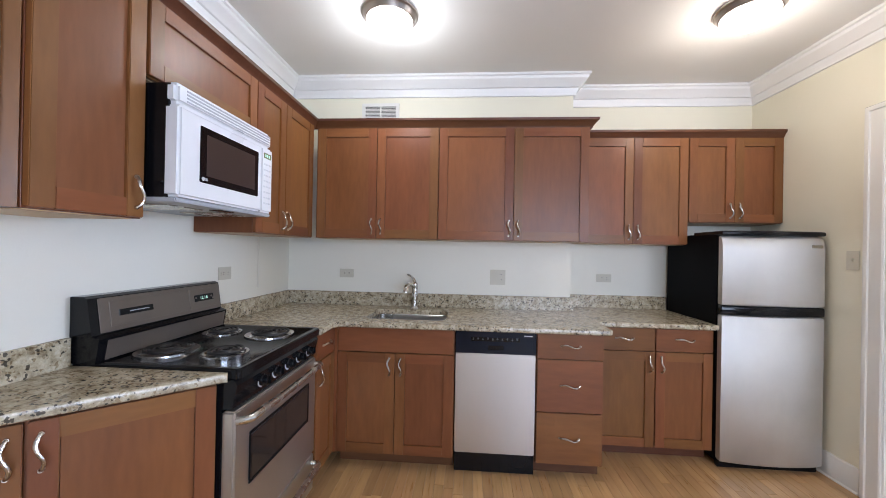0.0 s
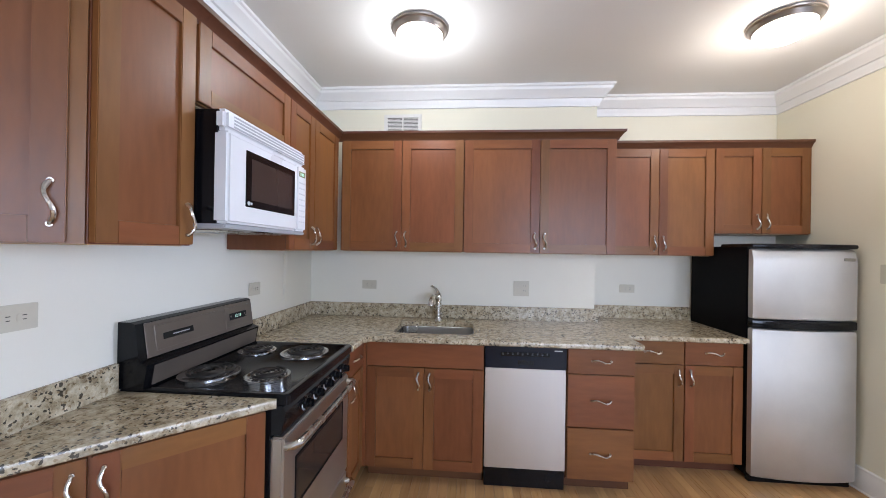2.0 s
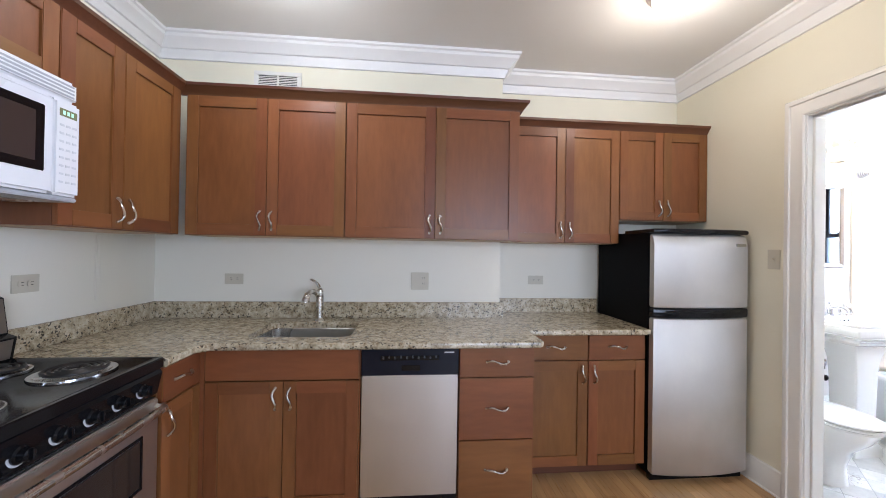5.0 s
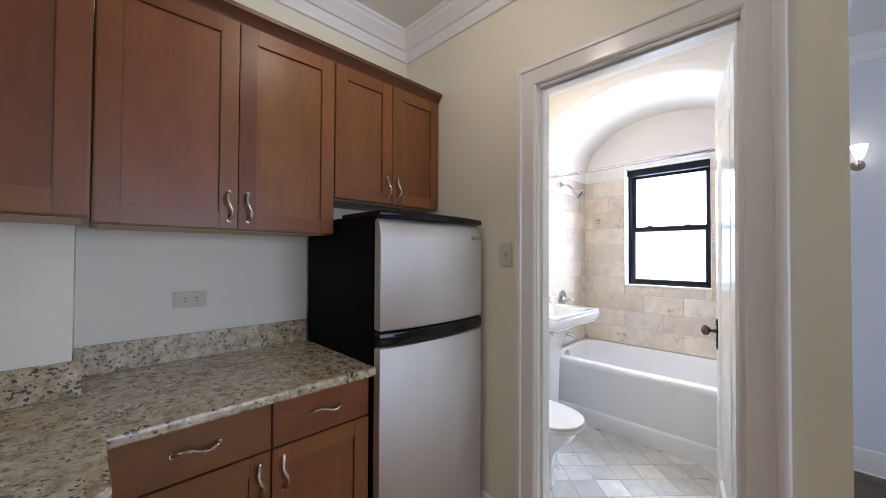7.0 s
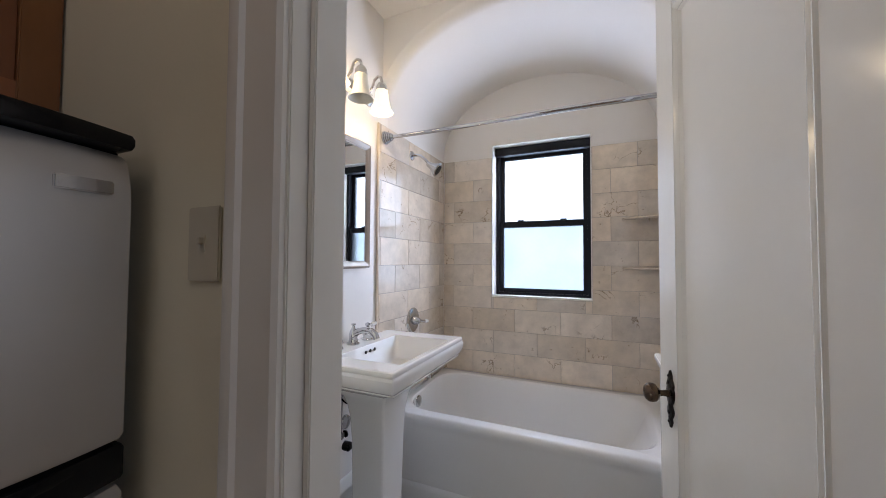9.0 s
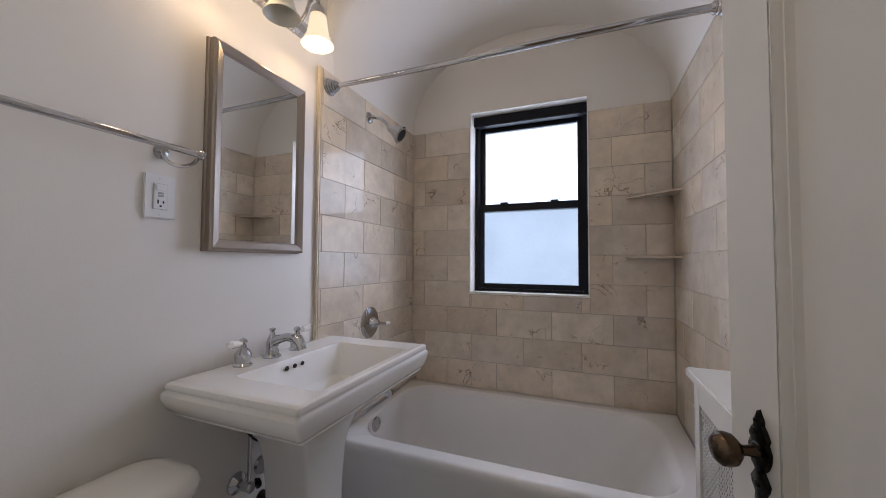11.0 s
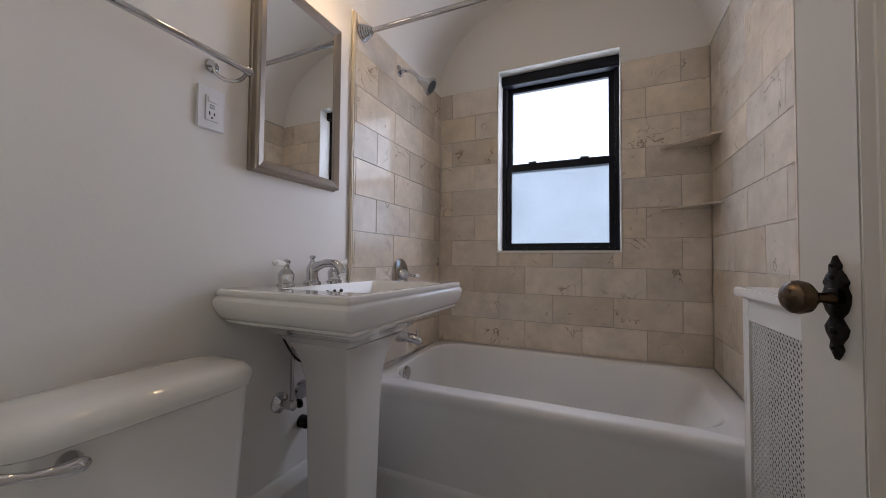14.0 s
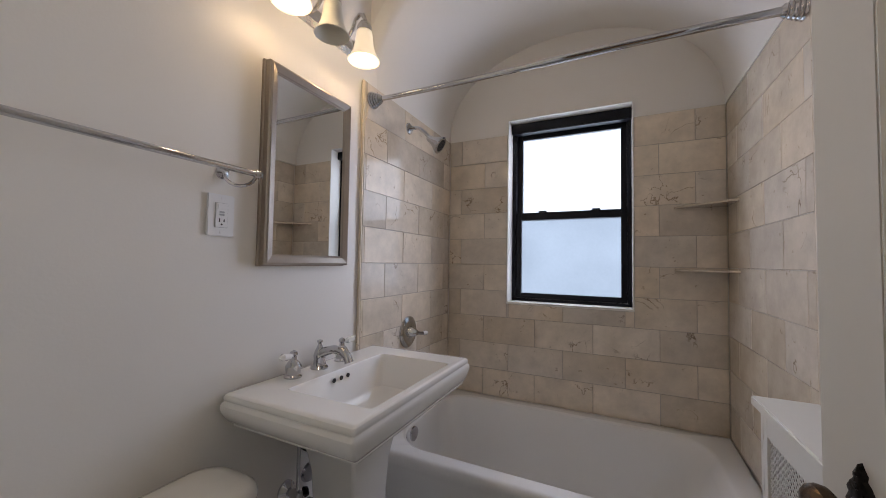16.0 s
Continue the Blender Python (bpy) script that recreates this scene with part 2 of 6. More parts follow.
WOOD_V = wood("cherry_upright", (0.160, 0.055, 0.018), (0.270, 0.102, 0.035), (2.2, 2.2, 0.42))
WOOD_H = wood("cherry_level", (0.160, 0.055, 0.018), (0.270, 0.102, 0.035), (0.42, 2.2, 2.2))
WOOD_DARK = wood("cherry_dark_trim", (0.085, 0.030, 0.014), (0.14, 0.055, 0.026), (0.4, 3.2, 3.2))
MAPLE = wood("pale_carcass", (0.50, 0.34, 0.19), (0.62, 0.45, 0.27), (0.4, 3.0, 3.0), rough=0.45, coat=0.0)
OAK = wood("oak_floor", (0.36, 0.19, 0.075), (0.60, 0.36, 0.16), (4.0, 0.3, 4.0), rough=0.28, coat=0.3, grain=8, low=0.80, high=1.10, hues=(0.497, 0.503))
OAK_DARK = wood("dark_floor", (0.06, 0.035, 0.022), (0.13, 0.08, 0.05), (4.0, 0.3, 4.0), rough=0.3, coat=0.2, grain=8)
GRANITE = granite("speckled_granite")
STEEL = surface("brushed_steel", (0.57, 0.537, 0.495), 0.38, metal=1.0, vary=0.03, scale=2.0, bump=0.0, bump_scale=20, stretch=(2.0, 2.0, 0.6), fine=0.01, rough_vary=0.05)
STEEL_H = surface("brushed_steel_fridge", (0.585, 0.565, 0.535), 0.60, metal=1.0, vary=0.07, scale=3.5, bump=0.03, bump_scale=40, stretch=(1.3, 1.0, 1.0), fine=0.012, rough_vary=0.06)
SINK_STEEL = surface("sink_steel", (0.55, 0.54, 0.52), 0.28, metal=1.0, vary=0.05, fine=0.03)
# brushed grain that draws lights out sideways
_n, _l = STEEL_H.node_tree.nodes, STEEL_H.node_tree.links
_tan = _n.new("ShaderNodeTangent")
_tan.direction_type, _tan.axis = "RADIAL", "Z"
_l.new(_tan.outputs[0], _n["Principled BSDF"].inputs["Tangent"])
_n["Principled BSDF"].inputs["Anisotropic"].default_value = 0.35
NICKEL = surface("brushed_nickel", (0.62, 0.595, 0.55), 0.27, metal=1.0, vary=0.04, scale=20, fine=0.03, rough_vary=0.05)
CHROME = plain("chrome", (0.57, 0.57, 0.585), 0.045, 1.0)
PAN = plain("drip_pan_chrome", (0.52, 0.52, 0.53), 0.16, 1.0)
NICKEL_DULL = surface("satin_nickel_frame", (0.375, 0.325, 0.285), 0.30, metal=1.0, vary=0.02, scale=3, fine=0.01, rough_vary=0.03)
BRASS_OLD = surface("aged_bronze_knob", (0.115, 0.080, 0.055), 0.26, metal=1.0, vary=0.35, scale=30, fine=0.1)
IRON = surface("black_bronze_plate", (0.020, 0.017, 0.015), 0.28, metal=0.8, vary=0.4, scale=60, bump=0.3, bump_scale=90)
BLACK = surface("black_enamel", (0.006, 0.006, 0.007), 0.13, vary=0.2, scale=4, fine=0.05, spec=0.25)
BLACK_MATT = surface("black_textured_side", (0.004, 0.004, 0.005), 0.5, vary=0.2, scale=8, bump=0.12, bump_scale=300, spec=0.06)
NAVY = surface("dark_blue_panel", (0.008, 0.010, 0.018), 0.25, vary=0.15, scale=6, fine=0.04, spec=0.25)
GUARD = surface("taupe_backguard", (0.175, 0.143, 0.115), 0.40, metal=0.55, vary=0.06, scale=4, fine=0.03, stretch=(1, 0.2, 1))
COIL = surface("burner_coil", (0.045, 0.042, 0.040), 0.42, metal=0.6, vary=0.2, scale=20)
WHITE_PLASTIC = surface("white_plastic", (0.80, 0.80, 0.81), 0.3, vary=0.02, scale=5, fine=0.01)
GREY_PLASTIC = surface("grey_plastic", (0.42, 0.43, 0.45), 0.4, vary=0.03, scale=5, fine=0.01)
ALMOND = surface("almond_plate", (0.58, 0.535, 0.425), 0.35, vary=0.03, scale=9, fine=0.02)
CERAMIC = surface("white_porcelain", (0.83, 0.815, 0.785), 0.07, vary=0.015, scale=2, fine=0.005, coat=0.9, rough_vary=0.03)
TUB_MAT = surface("tub_enamel", (0.82, 0.81, 0.79), 0.12, vary=0.02, scale=2, fine=0.008, coat=0.6, rough_vary=0.05)
TILE = marble("cream_marble_tile", (0.70, 0.60, 0.49), 0.12, 0.8)
FLOOR_TILE = marble("pale_marble_floor", (0.70, 0.675, 0.62), 0.3)
GROUT = surface("grout", (0.40, 0.36, 0.31), 0.8, vary=0.08, scale=20)
FLOOR_GROUT = surface("floor_grout", (0.42, 0.40, 0.37), 0.8, vary=0.1, scale=20)
FRAME_BLACK = surface("black_window_metal", (0.006, 0.007, 0.011), 0.35, vary=0.2, scale=10, spec=0.2)
# the brown in this tint stands in for the floor reflected in the oven window
GLASS_DARK = plain("dark_glass", (0.030, 0.022, 0.018), 0.06)
# near-black that paints in the shade inside slots, holes and backings
GAP = plain("shadow_gap", (0.02, 0.016, 0.014), 0.8)
MIRROR = plain("mirror_glass", (0.86, 0.87, 0.87), 0.01, 1.0)
SHADE = plain("opal_glass_lit", (1.0, 0.96, 0.88), 0.35, emit=5.0)
SHADE_BATH = plain("frosted_glass_lit", (1.0, 0.86, 0.62), 0.35, emit=4.5)
SHADE_OFF = plain("frosted_glass_unlit", (0.70, 0.66, 0.56), 0.3)
DISPLAY = plain("green_display", (0.50, 0.80, 0.62), 0.3, emit=0.35)
PRINT = plain("pale_print", (0.55, 0.55, 0.55), 0.4)
DIM_PRINT = plain("dim_print", (0.055, 0.058, 0.065), 0.4)
LCD = plain("lcd_panel", (0.20, 0.22, 0.10), 0.3)


def pane_material(name, color, low, high):
    """Frosted glass, mottled at random; color sets how bright the daylight behind looks."""
    m, n, l, p = material(name)
    p.inputs["Transmission Weight"].default_value = 1.0
    p.inputs["IOR"].default_value = 1.12
    tc = n.new("ShaderNodeTexCoord")
    no = n.new("ShaderNodeTexNoise")
    no.inputs["Scale"].default_value, no.inputs["Detail"].default_value = 3.5, 6
    fine = n.new("ShaderNodeTexNoise")
    fine.inputs["Scale"].default_value, fine.inputs["Detail"].default_value = 70, 4
    for t in (no, fine):
        l.new(tc.outputs["Object"], t.inputs["Vector"])
    mid = n.new("ShaderNodeMix")
    mid.inputs["Factor"].default_value = 0.25
    l.new(no.outputs["Fac"], mid.inputs["A"])
    l.new(fine.outputs["Fac"], mid.inputs["B"])
    r = n.new("ShaderNodeValToRGB")
    r.color_ramp.elements[0].position, r.color_ramp.elements[1].position = 0.3, 0.7
    r.color_ramp.elements[0].color = (*[c * low for c in color], 1)
    r.color_ramp.elements[1].color = (*[c * high for c in color], 1)
    l.new(mid.outputs["Result"], r.inputs[0])
    l.new(r.outputs[0], p.inputs["Base Color"])
    q = n.new("ShaderNodeMapRange")
    q.inputs["To Min"].default_value, q.inputs["To Max"].default_value = 0.35, 0.6
    l.new(fine.outputs["Fac"], q.inputs["Value"])
    l.new(q.outputs[0], p.inputs["Roughness"])
    return m


# the lower pane's darker tint paints in its dimmer view of the daylight
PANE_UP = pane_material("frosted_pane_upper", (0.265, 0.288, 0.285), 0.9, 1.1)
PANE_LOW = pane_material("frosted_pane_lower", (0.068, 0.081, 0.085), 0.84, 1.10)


# ---- mesh helpers ----
def thing(name, label, category, at=(0, 0, 0), rz=0.0, group="", kind=""):
    ob = new(name)
    ob.matrix_world = pose(*at, 0, 0, rz)
    return tagged(ob, label, category, group, kind)


def part(name, bm, mat, parent=None, label="", smooth=True):
    me = bpy.data.meshes.new(name)
    bmesh.ops.recalc_face_normals(bm, faces=bm.faces)
    for f in bm.faces:
        f.smooth = smooth
    if smooth:
        for e in bm.edges:
            if len(e.link_faces) == 2 and e.calc_face_angle(0) > radians(32):
                e.smooth = False
    bm.to_mesh(me)
    bm.free()
    for m in mat if isinstance(mat, (list, tuple)) else (mat,):
        me.materials.append(m)
    ob = new(name, me)
    ob.parent = parent
    if label:
        ob["label"] = label
    return ob


def solo(name, bm, mat, label, category, group="", kind="", smooth=True):
    return tagged(part(name, bm, mat, None, "", smooth), label, category, group, kind)


def box(bm, x0, x1, y0, y1, z0, z1, bevel=0.0, seg=2, mi=0):
    vs = [bm.verts.new((x, y, z)) for z in (z0, z1) for y in (y0, y1) for x in (x0, x1)]
    fs = [bm.faces.new([vs[i] for i in q]) for q in ((0, 2, 3, 1), (4, 5, 7, 6), (0, 1, 5, 4), (2, 6, 7, 3), (0, 4, 6, 2), (1, 3, 7, 5))]
    for f in fs:
        f.material_index = mi
    if bevel:
        es = list({e for f in fs for e in f.edges})
        r = bmesh.ops.bevel(bm, geom=es, offset=bevel, segments=seg, affect="EDGES", clamp_overlap=True)
        for f in r["faces"]:
            f.material_index = mi
    return bm


def boxed(*args, bevel=0.0, seg=2):
    return box(bmesh.new(), *args, bevel=bevel, seg=seg)


def loft(bm, rings, cap0=True, cap1=True, mi=0, closed=True):
    """Joins rings of equally many points."""
    rows = [[bm.verts.new(p) for p in r] for r in rings]
    n = len(rows[0])
    for a, b in zip(rows, rows[1:]):
        for i in range(n if closed else n - 1):
            j = (i + 1) % n
            f = bm.faces.new((a[i], a[j], b[j], b[i]))
            f.material_index = mi
    if cap0:
        bm.faces.new(rows[0][::-1]).material_index = mi
    if cap1:
        bm.faces.new(rows[-1]).material_index = mi
    return bm


def rrect(cx, cy, hx, hy, r, z, n=5):
    r = min(r, hx, hy)
    pts = []
    for sx, sy, a in ((1, 1, 0), (-1, 1, 90), (-1, -1, 180), (1, -1, 270)):
        for i in range(n + 1):
            t = radians(a + 90 * i / n)
            pts.append((cx + sx * (hx - r) + r * math.cos(t), cy + sy * (hy - r) + r * math.sin(t), z))
    return pts


def ellipse(cx, cy, rx, ry, z, n=28):
    return [(cx + rx * math.cos(2 * math.pi * i / n), cy + ry * math.sin(2 * math.pi * i / n), z) for i in range(n)]


def tube(bm, pts, r, n=10, mi=0, flat=1.0):
    """A round bar along points; r is one radius or one for each point."""
    pts = [Vector(p) for p in pts]
    rs = r if isinstance(r, (list, tuple)) else [r] * len(pts)
    side = None
    rings = []
    for i, p in enumerate(pts):
        d = (pts[min(i + 1, len(pts) - 1)] - pts[max(i - 1, 0)]).normalized()
        if side is None:
            side = d.orthogonal().normalized()
        side = (side - d * side.dot(d)).normalized()
        up = d.cross(side)
        rings.append([p + rs[i] * (math.cos(2 * math.pi * k / n) * side + flat * math.sin(2 * math.pi * k / n) * up) for k in range(n)])
    return loft(bm, rings, mi=mi)


def lathe(bm, profile, at=(0, 0, 0), axis="z", n=24, mi=0):
    """Turns (radius, height) pairs round an axis through at."""
    rings = []
    for r, h in profile:
        ring = []
        for i in range(n):
            a = 2 * math.pi * i / n
            u, v = max(r, 1e-4) * math.cos(a), max(r, 1e-4) * math.sin(a)
            q = {"z": (u, v, h), "x": (h, u, v), "y": (v, h, u)}[axis]
            ring.append((at[0] + q[0], at[1] + q[1], at[2] + q[2]))
        rings.append(ring)
    return loft(bm, rings, mi=mi)


def moulding(bm, profile, path, closed=False):
    """Sweeps (out, height) pairs along a level path; out is to the path's left."""
    n = len(path)
    rings = []
    for i, p in enumerate(path):
        a = Vector(path[i - 1]) if (i or closed) else None
        b = Vector(path[(i + 1) % n]) if (i < n - 1 or closed) else None
        p = Vector(p)
        d1 = (p - a).normalized() if a is not None else (b - p).normalized()
        d2 = (b - p).normalized() if b is not None else d1
        n1, n2 = Vector((-d1.y, d1.x)), Vector((-d2.y, d2.x))
        m = (n1 + n2).normalized()
        m = m / max(0.2, m.dot(n1))
        rings.append([(p.x + m.x * o, p.y + m.y * o, h) for o, h in profile])
    if closed:
        rings.append(rings[0])
    return loft(bm, rings, cap0=not closed, cap1=not closed)


def slab(bm, outline, holes, z0, z1):
    """A level plate with holes."""
    edges = []
    for loop in (outline, *holes):
        vs = [bm.verts.new((x, y, z1)) for x, y in loop]
        edges += [bm.edges.new((vs[i], vs[(i + 1) % len(vs)])) for i in range(len(vs))]
    bmesh.ops.triangle_fill(bm, use_beauty=True, use_dissolve=False, edges=edges)
    r = bmesh.ops.extrude_face_region(bm, geom=list(bm.faces))
    bmesh.ops.translate(bm, vec=(0, 0, z0 - z1), verts=[v for v in r["geom"] if isinstance(v, bmesh.types.BMVert)])
    return bm


def lettering(text, size, m, mat, parent, name="lettering"):
    cu = bpy.data.curves.new(name, "FONT")
    cu.body, cu.size, cu.extrude, cu.align_x, cu.align_y = text, size, 0.0006, "CENTER", "CENTER"
    tmp = bpy.data.objects.new(name, cu)
    scene.collection.objects.link(tmp)
    bpy.context.view_layer.update()
    me = bpy.data.meshes.new_from_object(tmp.evaluated_get(bpy.context.evaluated_depsgraph_get()))
    bpy.data.objects.remove(tmp)
    me.materials.clear()
    me.materials.append(mat)
    me.transform(m)
    ob = new(name, me)
    ob.parent = parent
    return ob


# ---- the plan ----
WEST, NORTH, JOG, NORTH_B, EAST = -1.205, 3.107, 1.093, 3.335, 2.603
CEILING = 2.775
BATH_W, BATH_N, BATH_E, BATH_S = 2.710, 3.107, 4.79, 1.50
TUB_S, ARCH_X = 1.64, 3.94
DOOR_S, DOOR_N, DOOR_TOP = 1.634, 2.366, 2.160
WIN = (2.034, 2.712, 1.097, 2.205)
FAR_E, SOUTH = 4.66, -3.0


def wall(name, boxes, mat, label):
    bm = bmesh.new()
    for b in boxes:
        box(bm, *b)
    return solo(name, bm, mat, label, "wall", kind="structure", smooth=False)


wall("wall_west", [(WEST - 0.15, WEST, SOUTH, NORTH + 0.4, -0.1, 2.9)], WALL_WHITE, "white painted kitchen wall behind the range")
wall("wall_north", [(WEST, JOG, NORTH, NORTH_B + 0.15, -0.1, 1.9), (JOG, EAST, NORTH_B, NORTH_B + 0.15, -0.1, 1.9)], WALL_WHITE, "white painted kitchen wall with a projecting chase")
wall("wall_north_upper", [(WEST, JOG, NORTH, NORTH_B + 0.15, 1.9, 2.9), (JOG, EAST + 0.13, NORTH_B, NORTH_B + 0.15, 1.9, 2.9)], WALL, "ivory painted wall above the kitchen cabinets")
wall("wall_east", [(EAST, BATH_W, DOOR_N + 0.02, NORTH_B, -0.1, 2.9), (EAST, BATH_W, 1.405, DOOR_S - 0.02, -0.1, 2.9), (EAST, BATH_W, DOOR_S - 0.02, DOOR_N + 0.02, DOOR_TOP + 0.02, 2.9)], WALL, "ivory painted wall with the bathroom doorway")
wall("wall_partition", [(BATH_W, BATH_E + 0.2, 1.405, 1.50, -0.1, 2.9)], WALL_BATH, "painted partition between bathroom and next room")
wall("wall_bath_north", [(BATH_W, BATH_E + 0.2, BATH_N, BATH_N + 0.12, -0.1, 2.9)], WALL_BATH, "white painted bathroom wall behind basin and toilet")
y0, y1, z0, z1 = WIN
wall("wall_bath_window", [(BATH_E + 0.012, BATH_E + 0.27, 1.50, y0, -0.1, 2.9), (BATH_E + 0.012, BATH_E + 0.27, y1, BATH_N, -0.1, 2.9), (BATH_E + 0.012, BATH_E + 0.27, y0, y1, -0.1, z0), (BATH_E + 0.012, BATH_E + 0.27, y0, y1, z1, 2.9)], WALL_BATH, "white painted outside wall with the bathroom window")
wall("wall_tub_end", [(ARCH_X + 0.02, BATH_E + 0.012, 1.50, TUB_S - 0.012, -0.1, 2.16)], WALL_BATH, "tiled end wall of the tub alcove")
wall("wall_far", [(FAR_E, FAR_E + 0.13, SOUTH, 1.405, -0.1, 2.9)], WALL_BLUE, "pale painted wall of the next room")
wall("wall_south", [(WEST - 0.15, 1.0, SOUTH - 0.2, SOUTH, -0.1, 2.9), (3.6, FAR_E + 0.13, SOUTH - 0.2, SOUTH, -0.1, 2.9), (1.0, 3.6, SOUTH - 0.2, SOUTH, -0.1, 0.75), (1.0, 3.6, SOUTH - 0.2, SOUTH, 2.45, 2.9)], WALL, "painted wall with a wide window")

# ceilings
solo("ceiling", boxed(WEST - 0.15, FAR_E + 0.13, SOUTH - 0.2, NORTH_B + 0.15, CEILING + 0.125, CEILING + 0.2), CEIL, "white roof slab above the rooms", "ceiling", kind="structure", smooth=False)
bm = bmesh.new()
box(bm, WEST, EAST, SOUTH, NORTH_B, CEILING, CEILING + 0.12)
box(bm, EAST, FAR_E, SOUTH, 1.405, CEILING, CEILING + 0.12)
solo("ceiling", bm, CEIL, "white painted kitchen ceiling", "ceiling", kind="structure", smooth=False)

# bathroom ceiling: flat in front, a plaster vault over the tub
bm = bmesh.new()
box(bm, BATH_W, ARCH_X, 1.50, BATH_N, 2.735, 2.86)
SPRING, APEX, YC, HALF = 2.12, 2.662, (TUB_S + BATH_N) / 2, (BATH_N - TUB_S) / 2
prof = [(YC + HALF * math.cos(math.pi * i / 40), SPRING + (APEX - SPRING) * abs(math.sin(math.pi * i / 40)) ** 0.86) for i in range(41)]
for x_in, x_out in ((ARCH_X, BATH_E + 0.012),):
    def grown(g):
        return [(YC + (y - YC) * (1 + g / HALF), z + g * (z - SPRING) / (APEX - SPRING)) for y, z in prof]
    low = [[(x, y, z) for y, z in grown(g)] for x, g in ((x_in, 0.055), (x_in + 0.008, 0.032), (x_in + 0.025, 0.014), (x_in + 0.055, 0.0), (x_out, 0.0))]
    loft(bm, low, False, False, closed=False)
    for x in (x_in,):
        under = [(x, y, z) for y, z in grown(0.055)]
        over = [(x, y, 2.86) for y, z in prof]
        loft(bm, [under, over], False, False, closed=False)
        box(bm, x, x_out, 1.50, TUB_S, SPRING, 2.86)
solo("ceiling", bm, WALL_BATH, "white plaster vault over the bathtub", "ceiling", kind="structure")

# floors
solo("floor", boxed(WEST - 0.1, FAR_E, SOUTH, NORTH_B, -0.12, -0.022), FLOOR_GROUT, "wooden subfloor under the rooms", "floor", kind="structure", smooth=False)

# crown mouldings
def crown(path, top, name_label, k=1.0):
    pr = [(0, top), (0.105, top), (0.105, top - 0.016), (0.092, top - 0.022), (0.088, top - 0.04), (0.072, top - 0.056), (0.05, top - 0.078), (0.042, top - 0.09), (0.030, top - 0.094), (0.026, top - 0.115), (0.016, top - 0.132), (0.014, top - 0.148), (0, top - 0.150)]
    solo("trim", moulding(bmesh.new(), [(o * k, top - (top - h) * k) for o, h in pr], path), CROWN, name_label, "crown moulding", kind="structure")


crown([(EAST, 1.405), (EAST, NORTH_B), (JOG, NORTH_B), (JOG, NORTH), (WEST, NORTH), (WEST, SOUTH)], CEILING, "white stepped crown moulding round the kitchen ceiling")
crown([(FAR_E, SOUTH), (FAR_E, 1.405), (EAST + 0.01, 1.405)], CEILING, "white crown moulding in the next room")

# baseboards
BB_H = 0.32
BASE = [(0, 0), (0.022, 0), (0.022, 0.006), (0.016, 0.012), (0.016, 0.118), (0.012, 0.128), (0.012, 0.142), (0.006, 0.150), (0, 0.150)]


def baseboard(path, label):
    solo("baseboard", moulding(bmesh.new(), BASE, path), TRIM, label, "baseboard", kind="structure")


baseboard([(EAST, DOOR_N + 0.112), (EAST, NORTH_B)], "white painted baseboard beside the fridge")
baseboard([(FAR_E, SOUTH), (FAR_E, 1.405)], "white baseboard in the next room")
TALL = [(0, 0), (0.026, 0), (0.026, 0.012), (0.018, 0.020), (0.018, BB_H - 0.062), (0.022, BB_H - 0.055), (0.022, BB_H - 0.040), (0.014, BB_H - 0.026), (0.012, BB_H - 0.010), (0.006, BB_H), (0, BB_H)]
solo("baseboard", moulding(bmesh.new(), TALL, [(3.88, BATH_N), (BATH_W, BATH_N), (BATH_W, DOOR_N + 0.12)]), TRIM, "tall white moulded baseboard behind the toilet", "baseboard", kind="structure")
baseboard([(WEST, 0.75), (WEST, SOUTH)], "white baseboard along the kitchen wall")


# door lining and casing
bm = bmesh.new()
box(bm, EAST - 0.004, BATH_W + 0.004, DOOR_N, DOOR_N + 0.02, 0, DOOR_TOP + 0.02, 0.002)
box(bm, EAST - 0.004, BATH_W + 0.004, DOOR_S - 0.02, DOOR_S, 0, DOOR_TOP + 0.02, 0.002)
box(bm, EAST - 0.004, BATH_W + 0.004, DOOR_S, DOOR_N, DOOR_TOP, DOOR_TOP + 0.02, 0.002)
for ya, yb in ((DOOR_N - 0.012, DOOR_N), (DOOR_S, DOOR_S + 0.012)):
    box(bm, EAST + 0.03, EAST + 0.075, ya, yb, 0, DOOR_TOP, 0.002)
box(bm, EAST + 0.03, EAST + 0.075, DOOR_S, DOOR_N, DOOR_TOP - 0.012, DOOR_TOP, 0.002)
solo("door_frame_1", bm, TRIM, "white glossy door lining of the bathroom", "door frame", kind="structure")


def casing(side, label):
    """Moulded boards round the doorway; side -1 faces the kitchen."""
    x = EAST if side < 0 else BATH_W
    bm = bmesh.new()
    pr = [(0.006, 0), (0.006, 0.012), (0.014, 0.017), (0.075, 0.017), (0.080, 0.024), (0.094, 0.026), (0.104, 0.022), (0.110, 0.012), (0.110, 0)]
    def ring(y, z, sy, sz):
        return [(x + side * d, y + sy * o, z + sz * o) for o, d in pr]
    loft(bm, [ring(DOOR_N, 0, 1, 0), ring(DOOR_N, DOOR_TOP, 1, 1), ring(DOOR_S, DOOR_TOP, -1, 1), ring(DOOR_S, 0, -1, 0)])
    solo("trim", bm, TRIM, label, "door casing", kind="structure")


casing(-1, "white moulded casing round the bathroom doorway")
casing(1, "white moulded casing on the bathroom side")
solo("door_sill", boxed(EAST - 0.01, BATH_W + 0.01, DOOR_S, DOOR_N, -0.02, 0.012, bevel=0.004), FLOOR_TILE, "pale marble threshold under the bathroom door", "threshold", kind="structure")


